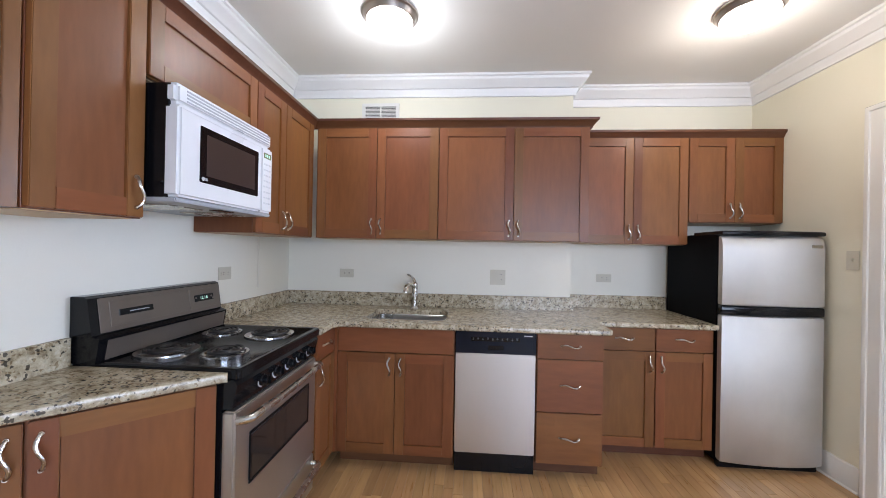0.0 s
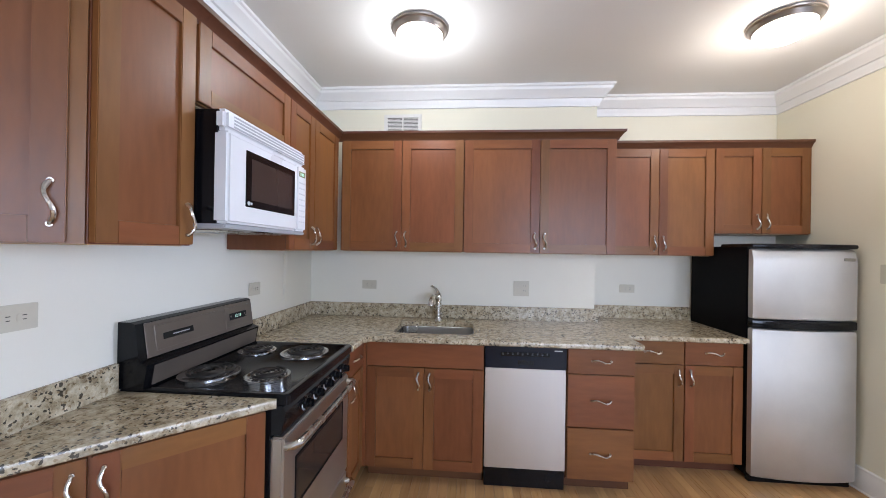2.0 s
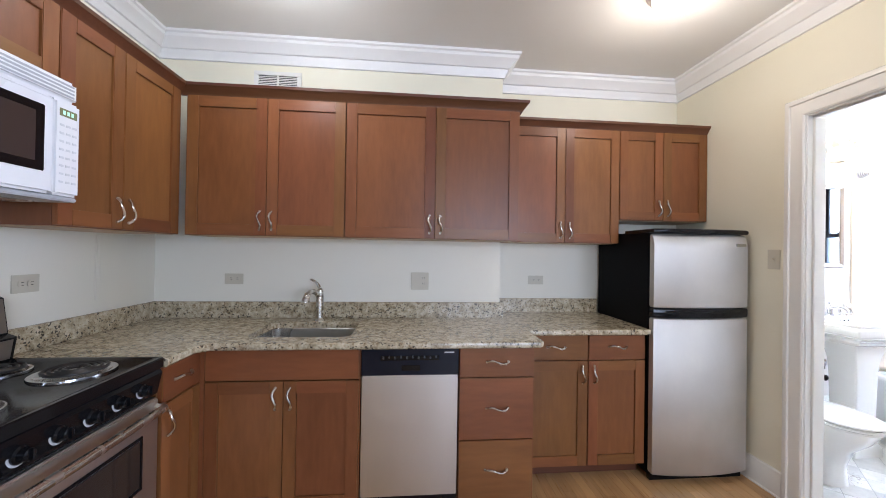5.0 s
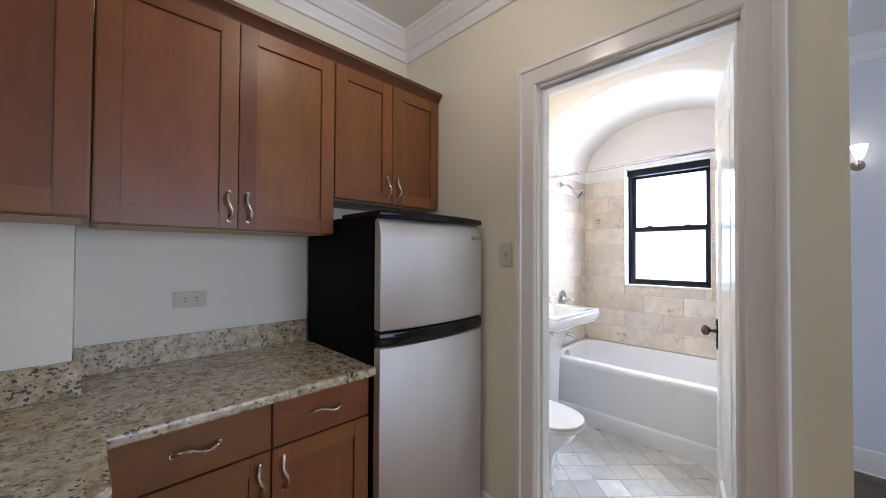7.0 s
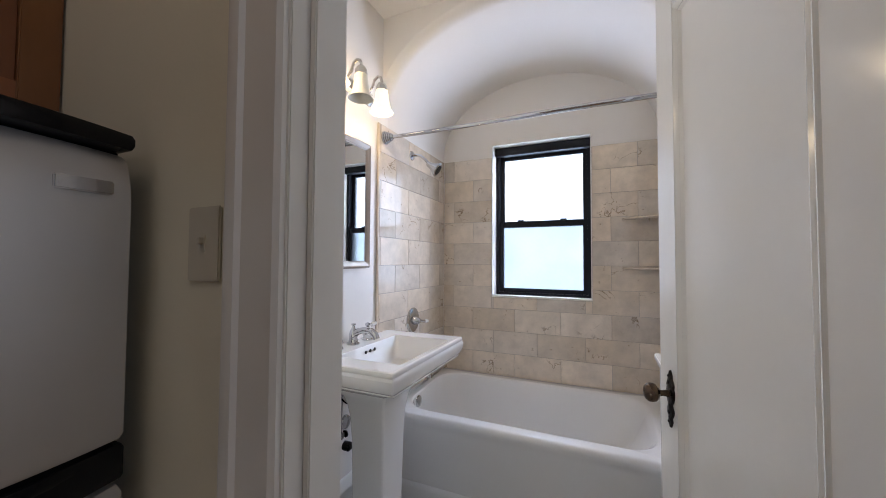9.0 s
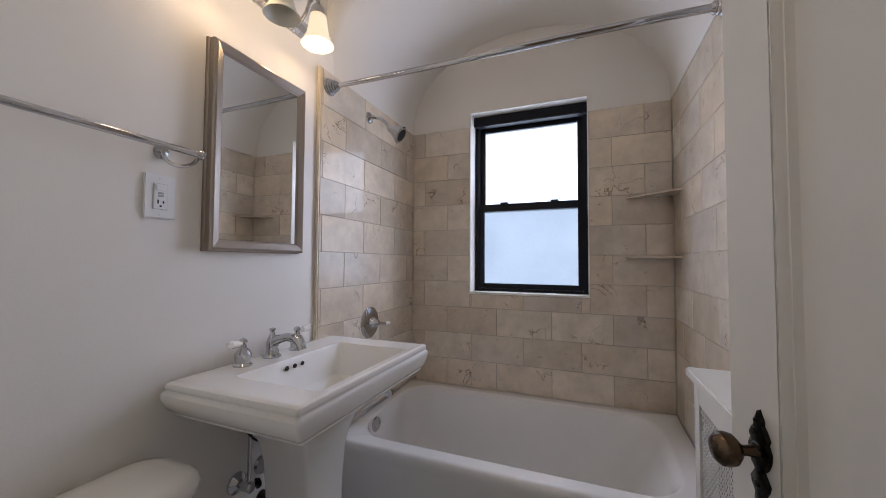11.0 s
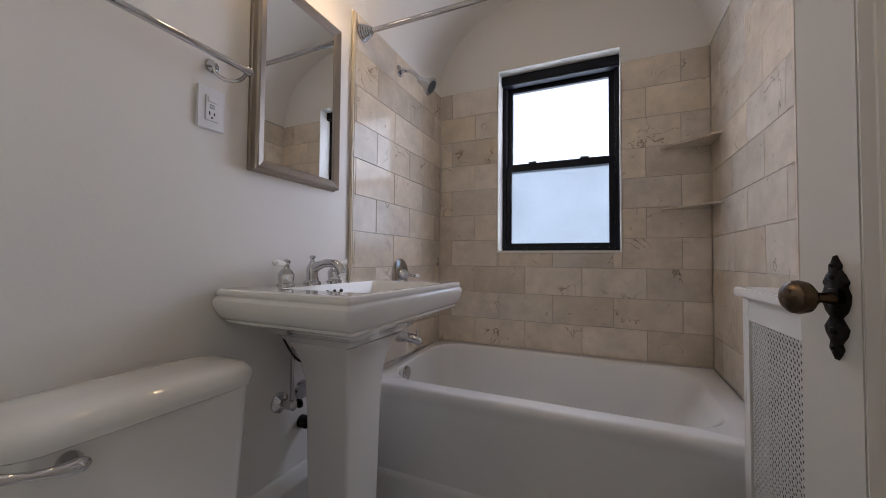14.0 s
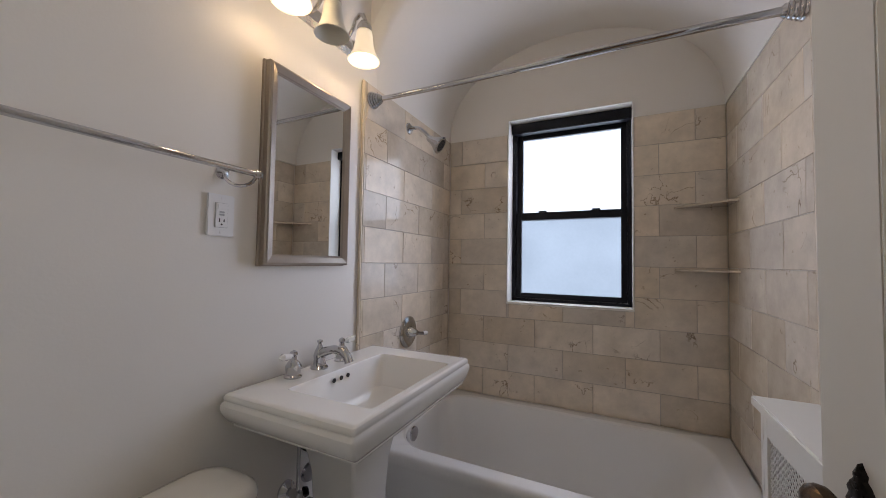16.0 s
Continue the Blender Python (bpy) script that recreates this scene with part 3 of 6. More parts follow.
# ---- kitchen cabinets ----
def handle(parent, x, z, upright=True, length=0.105):
    """A wavy bar pull standing off the front at (x, z)."""
    bm = bmesh.new()
    pts, rs = [], []
    for i in range(15):
        u = i / 14
        s = (u - 0.5) * length
        w = 0.0085 * math.sin(2 * math.pi * u)
        out = 0.004 + 0.024 * math.sin(math.pi * u) ** 0.55
        pts.append((x + w, -0.02 - out, z + s) if upright else (x + s, -0.02 - out, z + w * 0.9))
        rs.append(0.0062 - 0.0012 * math.sin(math.pi * u))
    tube(bm, pts, rs, 8)
    for e in (0, 14):
        q = pts[e]
        lathe(bm, [(0.007, -0.0205), (0.0065, -0.028)], (q[0], 0, q[2]), "y", 10)
    part("handle", bm, NICKEL, parent, "wavy brushed nickel pull")


def shaker(name, parent, x0, x1, z0, z1, hx=None, hz=None, stile=0.062):
    """A framed door with a sunk panel, 20 mm thick, in front of y = 0."""
    g, t = 0.0018, 0.02
    x0, x1, z0, z1 = x0 + g, x1 - g, z0 + g, z1 - g
    # dark backing shows as a thin line: stained groove plus painted-in recess shade
    d = part(name, boxed(x0 + stile - 0.004, x1 - stile + 0.004, -0.0055, -0.002, z0 + stile - 0.004, z1 - stile + 0.004), WOOD_DARK, parent)
    part("panel", boxed(x0 + stile + 0.0011, x1 - stile - 0.0011, -t + 0.0105, -0.0056, z0 + stile + 0.0011, z1 - stile - 0.0011), WOOD_V, d)
    part("stile", boxed(x0, x0 + stile, -t, 0, z0, z1, bevel=0.0022), WOOD_V, d)
    part("stile", boxed(x1 - stile, x1, -t, 0, z0, z1, bevel=0.0022), WOOD_V, d)
    part("rail", boxed(x0 + stile, x1 - stile, -t + 0.0004, -0.0004, z1 - stile, z1, bevel=0.0014), WOOD_H, d)
    part("rail", boxed(x0 + stile, x1 - stile, -t + 0.0004, -0.0004, z0, z0 + stile, bevel=0.0014), WOOD_H, d)
    if hx is not None:
        handle(d, hx, hz)
    return d


def drawer(parent, x0, x1, z0, z1, pull=True):
    bm = bmesh.new()
    box(bm, x0 + 0.0018, x1 - 0.0018, -0.02, 0, z0 + 0.0018, z1 - 0.0018, 0.003)
    d = part("drawer_front", bm, WOOD_H, parent)
    if pull:
        handle(d, (x0 + x1) / 2, (z0 + z1) / 2 + 0.005, False, 0.115)
    return d


def carcass(parent, w, d, z0, z1, toe=0.0, bottom=MAPLE):
    bm = bmesh.new()
    box(bm, 0, w, 0.0005, d, z0, z1, 0.001, 1)
    part("body", bm, WOOD_V, parent)
    if toe:
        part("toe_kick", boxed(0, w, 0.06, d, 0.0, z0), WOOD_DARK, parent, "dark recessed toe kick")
    elif bottom:
        part("bottom_panel", boxed(0.016, w - 0.016, 0.018, d, z0 - 0.003, z0 + 0.001), bottom, parent, "pale unfinished underside")


def upper(at, rz, w, d, z0, z1, doors, label):
    """doors: (x0, x1, handle side) from the left end."""
    t = thing("wall_cabinet", label, "cabinet", (at[0], at[1], 0), rz, "kitchen wall cabinets")
    carcass(t, w, d, z0, z1)
    for x0, x1, side in doors:
        hx = None if side is None else (x1 - 0.033 if side == "r" else x0 + 0.033)
        shaker("door", t, x0, x1, z0 + 0.002, z1 - 0.002, hx, z0 + 0.088)
    return t


LBL = "reddish-brown shaker wall cabinet"
UP0, UP1 = 1.464, 2.272
upper((-0.845, 2.80), 0, 0.909, NORTH - 2.80, UP0, UP1, [(0.012, 0.457, "r"), (0.457, 0.907, "l")], LBL + " with two doors above the sink")
upper((0.065, 2.80), 0, 1.060, NORTH - 2.80, UP0, UP1, [(0.0, 0.536, "r"), (0.536, 1.058, "l")], LBL + " with two wide doors above the dishwasher")
upper((1.128, 3.045), 0, 0.802, NORTH_B - 3.045, UP0, UP1, [(0.002, 0.403, "r"), (0.403, 0.801, "l")], LBL + " set back beside the wider run")
upper((1.932, 3.045), 0, 0.669, NORTH_B - 3.045, 1.634, UP1, [(0.0, 0.328, "r"), (0.328, 0.668, "l")], "short reddish-brown shaker cabinet above the fridge")
WU0, WU1 = 1.480, 2.290
upper((-0.875, 1.064), 90, 0.341, -0.875 - WEST, WU0, WU1, [(0.0, 0.334, "r")], LBL + " with one door beside the microwave")
t = thing("wall_cabinet", "short reddish-brown cabinet above the microwave", "cabinet", (-0.875, 1.407, 0), 90, "kitchen wall cabinets")
carcass(t, 0.652, -0.875 - WEST, 1.992, WU1)
shaker("door", t, 0.0, 0.652, 1.994, WU1 - 0.002)
upper((-0.875, 2.061), 90, 0.735, -0.875 - WEST, WU0 - 0.016, WU1, [(0.0, 0.307, "r"), (0.307, 0.70, "l")], LBL + " with two doors in the corner")
# angled end cabinet
t = thing("wall_cabinet", "angled reddish-brown wall cabinet closing the run", "cabinet", (-0.875 - 0.30, 1.057 - 0.30, 0), 45, "kitchen wall cabinets")
bm = bmesh.new()
loft(bm, [[(0.0, 0.0005, z), (0.4243, 0.0005, z), (0.4243 + 0.0, 0.02, z), (0.212, 0.235, z)] for z in (WU0, WU1)])
part("body", bm, WOOD_V, t, smooth=False)
shaker("door", t, 0.0, 0.394, WU0 + 0.002, WU1 - 0.002, 0.394 - 0.028, WU0 + 0.10)

# cabinet cornices
CORN = [(0, 2.262), (0.012, 2.262), (0.014, 2.272), (0.022, 2.282), (0.036, 2.302), (0.048, 2.310), (0.050, 2.326), (0, 2.326)]


def cornice(path, label, lift=0.0, k=1.0):
    solo("cornice", moulding(bmesh.new(), [(o * k, h + lift) for o, h in CORN], path), WOOD_DARK, label, "cornice")


cornice([(1.127, NORTH), (1.127, 2.798), (-0.872, 2.798), (-0.872, 1.055), (-1.2, 0.727)], "dark reddish-brown cornice on the long wall cabinets", 0.004)
cornice([(2.601, 3.043), (1.13, 3.043)], "dark reddish-brown cornice on the set-back cabinets", -0.002, 0.9)

# base cabinets
BASE_TOP = 0.893


def base(at, rz, w, d, label, fronts, toe=0.085, top=BASE_TOP):
    t = thing("base_cabinet", label, "cabinet", (at[0], at[1], 0), rz, "kitchen base cabinets")
    carcass(t, w, d, toe, top, toe)
    if top < BASE_TOP:
        part("front_rail", boxed(0, w, 0.0005, 0.02, top, BASE_TOP), WOOD_H, t)
    for kind, x0, x1, z0, z1, h in fronts:
        if kind == "drawer":
            drawer(t, x0, x1, z0, z1, h)
        else:
            hx = None if h is None else (x1 - 0.036 if h == "r" else x0 + 0.036)
            shaker("door", t, x0, x1, z0, z1, hx, z1 - 0.085)
    return t


FR = 2.475
LB = "reddish-brown shaker base cabinet"
SINK_BASE = base((-0.535, FR), 0, 0.747, NORTH - FR, LB + " under the kitchen sink", [("drawer", 0.0, 0.743, 0.735, 0.889, False), ("door", 0.0, 0.372, 0.09, 0.732, "r"), ("door", 0.372, 0.743, 0.09, 0.732, "l")], top=0.728)
part("filler", boxed(-0.041, -0.001, -0.0185, 0.02, 0.087, 0.889, bevel=0.002), WOOD_V, SINK_BASE)
base((0.722, FR), 0, 0.400, NORTH - FR, LB + " with three wide drawers", [("drawer", 0.0, 0.399, 0.735, 0.889, True), ("drawer", 0.0, 0.399, 0.408, 0.732, True), ("drawer", 0.0, 0.399, 0.090, 0.405, True)])
base((1.126, 2.745), 0, 0.806, NORTH_B - 2.745, "reddish-brown base cabinet with two drawers and two doors", [("drawer", 0.02, 0.432, 0.735, 0.889, True), ("drawer", 0.435, 0.805, 0.735, 0.889, True), ("door", 0.02, 0.432, 0.085, 0.732, "r"), ("door", 0.435, 0.805, 0.085, 0.732, "l")])
base((-0.575, 2.186), 90, 0.285, -0.575 - WEST, "narrow reddish-brown base cabinet in the corner", [("drawer", 0.0, 0.272, 0.735, 0.889, True), ("door", 0.0, 0.272, 0.09, 0.732, "l")])
# angled base cabinet left of the range
DX, DY = -0.622, 1.462
t = thing("base_cabinet", "angled reddish-brown base cabinet beside the range", "cabinet", (DX - 0.583, DY - 0.583, 0), 45, "kitchen base cabinets")
L = 0.583 * 2 ** 0.5
bm = bmesh.new()
loft(bm, [[(0.0, 0.0005, z), (L, 0.0005, z), (L - 0.0, 0.02, z), (L / 2, L / 2 - 0.002, z)] for z in (0.085, BASE_TOP)])
part("body", bm, WOOD_V, t, smooth=False)
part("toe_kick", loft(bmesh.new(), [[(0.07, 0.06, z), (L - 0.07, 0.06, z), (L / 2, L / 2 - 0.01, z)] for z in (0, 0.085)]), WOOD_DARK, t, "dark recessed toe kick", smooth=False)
shaker("door", t, 0.02, L - 0.458, 0.09, 0.889, L - 0.458 - 0.03, 0.80)
shaker("door", t, L - 0.452, L - 0.0, 0.09, 0.889, L - 0.452 + 0.028, 0.80)

# ---- counters ----
CT0, CT1 = 0.896, 0.930
SINK = (-0.122, 2.735, 0.268, 0.195)
hole = [(p[0], p[1]) for p in rrect(*SINK, 0.05, 0)]


def counter(outline, holes, front, label):
    t = thing("countertop", label, "counter")
    part("slab", slab(bmesh.new(), outline, holes, CT0, CT1), GRANITE, t)
    rim = [(0.0005, CT0), (0.007, CT0), (0.012, CT0 + 0.005), (0.013, CT1 - 0.010), (0.010, CT1 - 0.003), (0.004, CT1 - 0.0004), (0.0005, CT1)]
    part("front_edge", moulding(bmesh.new(), rim, front), GRANITE, t, "eased granite edge")
    return t


FX, FY = -0.545, 2.425
counter([(WEST + 0.001, 2.182), (FX, 2.182), (FX, FY - 0.05), (FX + 0.05, FY), (1.135, FY), (1.150, FY + 0.015), (1.150, 2.695), (1.932, 2.695), (1.934, NORTH_B - 0.001), (JOG + 0.001, NORTH_B - 0.001), (JOG + 0.001, NORTH - 0.001), (WEST + 0.001, NORTH - 0.001)], [hole],
        [(1.934, 2.695), (1.150, 2.695), (1.150, FY + 0.015), (1.135, FY), (FX + 0.05, FY), (FX, FY - 0.05), (FX, 2.183)], "speckled beige granite worktop along the sink wall")
counter([(WEST + 0.001, 1.460), (WEST + 0.001, 0.862), (DX + 0.045 - 0.02, DY - 0.012), (DX + 0.045, DY - 0.002)], [],
        [(DX + 0.045, DY - 0.002), (DX + 0.025, DY - 0.012), (WEST + 0.001, 0.862)], "speckled beige granite worktop beside the range")
S0, S1, ST = CT1 + 0.0005, 1.036, 0.022


def splash(b, label):
    solo("backsplash", boxed(*b, bevel=0.002), GRANITE, label, "backsplash")


splash((WEST + 0.001 + ST, JOG + 0.022, NORTH - ST, NORTH - 0.001, S0, S1), "granite backsplash strip behind the sink")
splash((JOG + 0.001, JOG + 0.022, NORTH, NORTH_B - ST - 0.001, S0, S1), "granite backsplash strip round the chase")
splash((JOG + 0.023, 1.932, NORTH_B - ST, NORTH_B - 0.001, S0, S1), "granite backsplash strip beside the fridge")
splash((WEST + 0.001, WEST + ST, 2.185, NORTH - 0.001, S0, S1), "granite backsplash strip on the range wall")
splash((WEST + 0.001, WEST + ST, 0.87, 1.452, S0, S1), "granite backsplash strip by the angled worktop")

# kitchen sink
bm = bmesh.new()
cx, cy, hx, hy = SINK
rings = [rrect(cx, cy, hx + 0.025, hy + 0.025, 0.06, CT0 - 0.001), rrect(cx, cy, hx + 0.004, hy + 0.004, 0.052, CT0 - 0.001), rrect(cx, cy, hx, hy, 0.05, CT0 - 0.006), rrect(cx, cy, hx - 0.008, hy - 0.008, 0.05, 0.77), rrect(cx, cy, hx - 0.03, hy - 0.03, 0.05, 0.742), rrect(cx, cy, 0.05, 0.05, 0.05, 0.738)]
loft(bm, rings, False, True)
sk = thing("kitchen_sink", "undermounted stainless steel kitchen sink", "sink", (0, 0, 0))
part("bowl", bm, SINK_STEEL, sk)
part("drain", lathe(bmesh.new(), [(0.045, 0.7385), (0.044, 0.742), (0.03, 0.741), (0.028, 0.7395)], (cx, cy, 0)), CHROME, sk, "chrome strainer")

# kitchen faucet
fx, fy = -0.125, 3.0
fa = thing("kitchen_faucet", "brushed nickel pull-out kitchen faucet with a lever on top", "faucet", (fx, fy, CT1))
part("body", lathe(bmesh.new(), [(0.031, 0.0), (0.031, 0.006), (0.024, 0.012), (0.0225, 0.03), (0.024, 0.10), (0.0235, 0.165), (0.021, 0.195), (0.012, 0.206), (0.0, 0.208)]), NICKEL, fa)
part("spout", tube(bmesh.new(), [(0, 0, 0.15), (-0.012, -0.03, 0.178), (-0.024, -0.07, 0.196), (-0.034, -0.115, 0.196), (-0.040, -0.15, 0.178), (-0.043, -0.165, 0.152), (-0.044, -0.168, 0.135)], [0.017, 0.016, 0.015, 0.016, 0.020, 0.023, 0.023], 14), NICKEL, fa)
part("lever", tube(bmesh.new(), [(0, 0, 0.203), (-0.010, 0.004, 0.225), (-0.028, 0.008, 0.247), (-0.055, 0.010, 0.262), (-0.066, 0.010, 0.263)], [0.013, 0.010, 0.008, 0.008, 0.004], 10), NICKEL, fa)


# ---- appliances ----
# dishwasher, front at y = 0 in its own frame
dw = thing("dishwasher", "stainless steel dishwasher with a dark blue control panel", "dishwasher", (0.216, 2.463, 0))
part("body", boxed(0.002, 0.500, 0.03, 0.6, 0.09, 0.888), BLACK_MATT, dw, "black cabinet")
part("door", boxed(0.004, 0.498, 0.0, 0.03, 0.128, 0.748, bevel=0.004), STEEL, dw, "brushed stainless door")
bm = bmesh.new()
box(bm, 0.002, 0.500, -0.006, 0.03, 0.750, 0.888, 0.006)
pan = part("control_panel", bm, NAVY, dw, "dark blue control panel")
part("button_strip", boxed(0.098, 0.398, -0.009, -0.005, 0.828, 0.852, bevel=0.001), BLACK, pan, "black strip of buttons")
for i in range(10):
    part("button", lathe(bmesh.new(), [(0.005, -0.012), (0.005, -0.009)], (0.112 + 0.03 * i, 0, 0.840 + 0.004 * (i % 2)), "y", 10), DIM_PRINT, pan)
for i in range(10):
    part("icon", boxed(0.107 + 0.03 * i, 0.117 + 0.03 * i, -0.0097, -0.0088, 0.8475 + 0.0035 * (i % 2), 0.8490 + 0.0035 * (i % 2)), DIM_PRINT, pan)
part("latch", boxed(0.205, 0.300, -0.0085, -0.004, 0.775, 0.803, bevel=0.002), BLACK, pan, "black recessed latch")
part("badge", boxed(0.425, 0.476, -0.0072, -0.0058, 0.864, 0.871), PRINT, pan, "pale maker's mark")
part("kick_panel", boxed(0.004, 0.498, 0.018, 0.06, 0.004, 0.124, bevel=0.002), BLACK, dw, "black kick panel")

# fridge, front plane y = 0 at the door edges
FRX, FRY, FRW = 1.938, 2.668, 0.628
fr = thing("refrigerator", "two-door stainless steel fridge with black sides", "refrigerator", (FRX, FRY, 0))
part("body", boxed(0.0, FRW, 0.045, NORTH_B - FRY - 0.02, 0.03, 1.535, bevel=0.006), BLACK_MATT, fr, "black textured cabinet")


def bowed(z0, z1, inset=0.0, bulge=0.030, back=0.04, r=0.012, roll=0.0):
    """A door whose front bows outwards."""
    bm = bmesh.new()
    def ring(z, s):
        pts = []
        for i in range(17):
            u = -1 + i / 8
            x = FRW / 2 + u * (FRW / 2 - inset - s)
            pts.append((x, -bulge * (1 - u * u) - 0.004 * (1 - u ** 8) + s, z))
        return pts + [(FRW - inset - s, back, z), (inset + s, back, z)]
    rings = [ring(z0, r), ring(z0 + r * 0.3, r * 0.3), ring(z0 + r, 0), ring(z1 - r, 0), ring(z1 - r * 0.3, r * 0.3), ring(z1, r)]
    if roll:
        # the upper edge rolls back before it turns under the cap
        n_ = 9
        up = []
        for i in range(n_ + 1):
            u = i / n_
            up.append([(x, y + (roll * u * u if y < back - 0.001 else 0), z) for x, y, z in ring(z1 - r - 0.075 * (1 - u), 0)])
        rings[3:] = up + [[(x, y + (roll * 1.3 if y < back - 0.001 else 0), z) for x, y, z in g] for g in rings[4:]]
    return loft(bm, rings)


part("top_cap", bowed(1.522, 1.552, bulge=0.034, back=0.30, r=0.01), BLACK, fr, "black rounded top")
d1 = part("freezer_door", bowed(1.066, 1.520, 0.003, r=0.012, roll=0.016), STEEL_H, fr, "bowed stainless freezer door")
d2 = part("fridge_door", bowed(0.045, 1.004, 0.003, r=0.016), STEEL_H, fr, "bowed stainless fridge door")
part("handle_band", bowed(1.006, 1.064, 0.002, bulge=0.030, r=0.008), BLACK, fr, "black recessed grip between the doors")
part("grip", bowed(1.042, 1.062, 0.02, bulge=0.040, r=0.006), BLACK, fr, "black lip of the grip")
part("badge", boxed(FRW - 0.100, FRW - 0.034, -0.0215, -0.004, 1.446, 1.466, bevel=0.002), PAN, d1, "small metal name plate")
for hx in (0.05, FRW - 0.05):
    part("hinge", lathe(bmesh.new(), [(0.012, -0.004), (0.012, 0.0)], (hx, 0, 1.03), "y", 12), NICKEL, fr)
part("base_grille", boxed(0.01, FRW - 0.01, 0.03, 0.06, 0.0, 0.045), BLACK, fr, "black base grille")

# microwave; local x runs along the wall, the front is y = 0
MWX, MWY = -0.752, 1.410
mw = thing("microwave", "white microwave oven hung over the range", "microwave", (MWX, MWY, 0), 90)
MW_W, MZ0, MZ1 = 0.612, 1.556, 1.972
MV = 1.892
part("body", boxed(0.004, MW_W - 0.004, 0.035, -WEST + MWX, MZ0 + 0.004, MZ1 - 0.004), BLACK, mw, "black casing", smooth=False)
vent = part("vent_panel", boxed(0, MW_W, 0.0, 0.05, MV + 0.003, MZ1, bevel=0.014, seg=3), WHITE_PLASTIC, mw, "white slotted vent panel")
for i in range(4):
    z = MV + 0.020 + 0.0125 * i
    part("slot", boxed(0.045, MW_W - 0.022, -0.0014, 0.004, z, z + 0.0062), GREY_PLASTIC, vent, "grey vent slot")
dr = part("door", boxed(0, 0.508, -0.012, 0.05, MZ0 + 0.006, MV, bevel=0.010, seg=3), WHITE_PLASTIC, mw, "white door")
part("frame_rib", boxed(0.012, 0.500, -0.0145, -0.010, MV - 0.016, MV - 0.010, bevel=0.002), WHITE_PLASTIC, dr)
part("window", boxed(0.098, 0.476, -0.0150, -0.010, 1.632, 1.848, bevel=0.003), BLACK, dr, "black door window")
part("glass", boxed(0.128, 0.446, -0.0165, -0.013, 1.658, 1.822, bevel=0.002), plain("brown_mesh_glass", (0.045, 0.032, 0.028), 0.12), dr, "dark brown screened glass")
part("badge", lathe(bmesh.new(), [(0.008, -0.0165), (0.008, -0.0145)], (0.114, 0, 1.646), "y", 14), GREY_PLASTIC, dr, "small round badge")
part("badge", boxed(0.1245, 0.136, -0.0163, -0.0145, 1.641, 1.651), GREY_PLASTIC, dr, "small badge")
cp = part("control_panel", boxed(0.511, MW_W, -0.008, 0.05, MZ0 + 0.006, MV, bevel=0.010, seg=3), WHITE_PLASTIC, mw, "white control panel")
dsp = part("display", boxed(0.530, 0.592, -0.0098, -0.006, 1.836, 1.862), LCD, cp, "small olive display")
BUTTON = surface("pale_button", (0.66, 0.67, 0.69), 0.4, vary=0.02)
for i in range(3):
    part("digit", boxed(0.540 + 0.015 * i, 0.549 + 0.015 * i, -0.0102, -0.0096, 1.842, 1.856), DISPLAY, dsp)
for row in range(8):
    for c in range(3):
        part("button", boxed(0.530 + 0.023 * c, 0.548 + 0.023 * c, -0.0094, -0.006, 1.800 - 0.028 * row, 1.810 - 0.028 * row, bevel=0.0015), BUTTON, cp)
un = part("underside", boxed(0.002, MW_W - 0.002, 0.0, -WEST + MWX, MZ0 - 0.012, MZ0 + 0.004, bevel=0.004), GREY_PLASTIC, mw, "grey underside with lamp and filters")
for xa in (0.07, 0.37):
    part("filter", boxed(xa, xa + 0.20, 0.10, 0.30, MZ0 - 0.016, MZ0 - 0.010, bevel=0.002), NICKEL, un, "metal grease filter")
part("lamp_cover", boxed(0.27, 0.37, 0.03, 0.08, MZ0 - 0.015, MZ0 - 0.010, bevel=0.002), BLACK, un, "dark lamp cover")

# range: local x along the wall, front y = 0, wall at the back
RGX, RGY, RGW = -0.575, 1.464, 0.708
rg = thing("range", "electric coil range with stainless oven door and black top", "range", (RGX, RGY, 0), 90)
RD = RGX - WEST - 0.003
part("body", boxed(0.003, RGW - 0.003, 0.03, RD, 0.03, 0.905), BLACK, rg, "black enamelled body")
bm = bmesh.new()
loft(bm, [rrect(RGW / 2, RD / 2 - 0.02, RGW / 2, RD / 2 + 0.02, 0.015, z) for z in (0.905, 0.938)] + [rrect(RGW / 2, RD / 2 - 0.02, RGW / 2 - 0.004, RD / 2 + 0.016, 0.013, 0.943), rrect(RGW / 2, RD / 2 - 0.02, RGW / 2 - 0.022, RD / 2 - 0.002, 0.013, 0.943), rrect(RGW / 2, RD / 2 - 0.02, RGW / 2 - 0.034, RD / 2 - 0.012, 0.013, 0.936)])
part("cooktop", bm, BLACK, rg, "glossy black cooktop")
bm = bmesh.new()
loft(bm, [[(x, -0.018, 0.900), (x, -0.030, 0.880), (x, -0.012, 0.795), (x, 0.035, 0.790), (x, 0.035, 0.905)] for x in (0.002, RGW - 0.002)])
pn = part("control_panel", bm, BLACK, rg, "black knob panel", smooth=False)
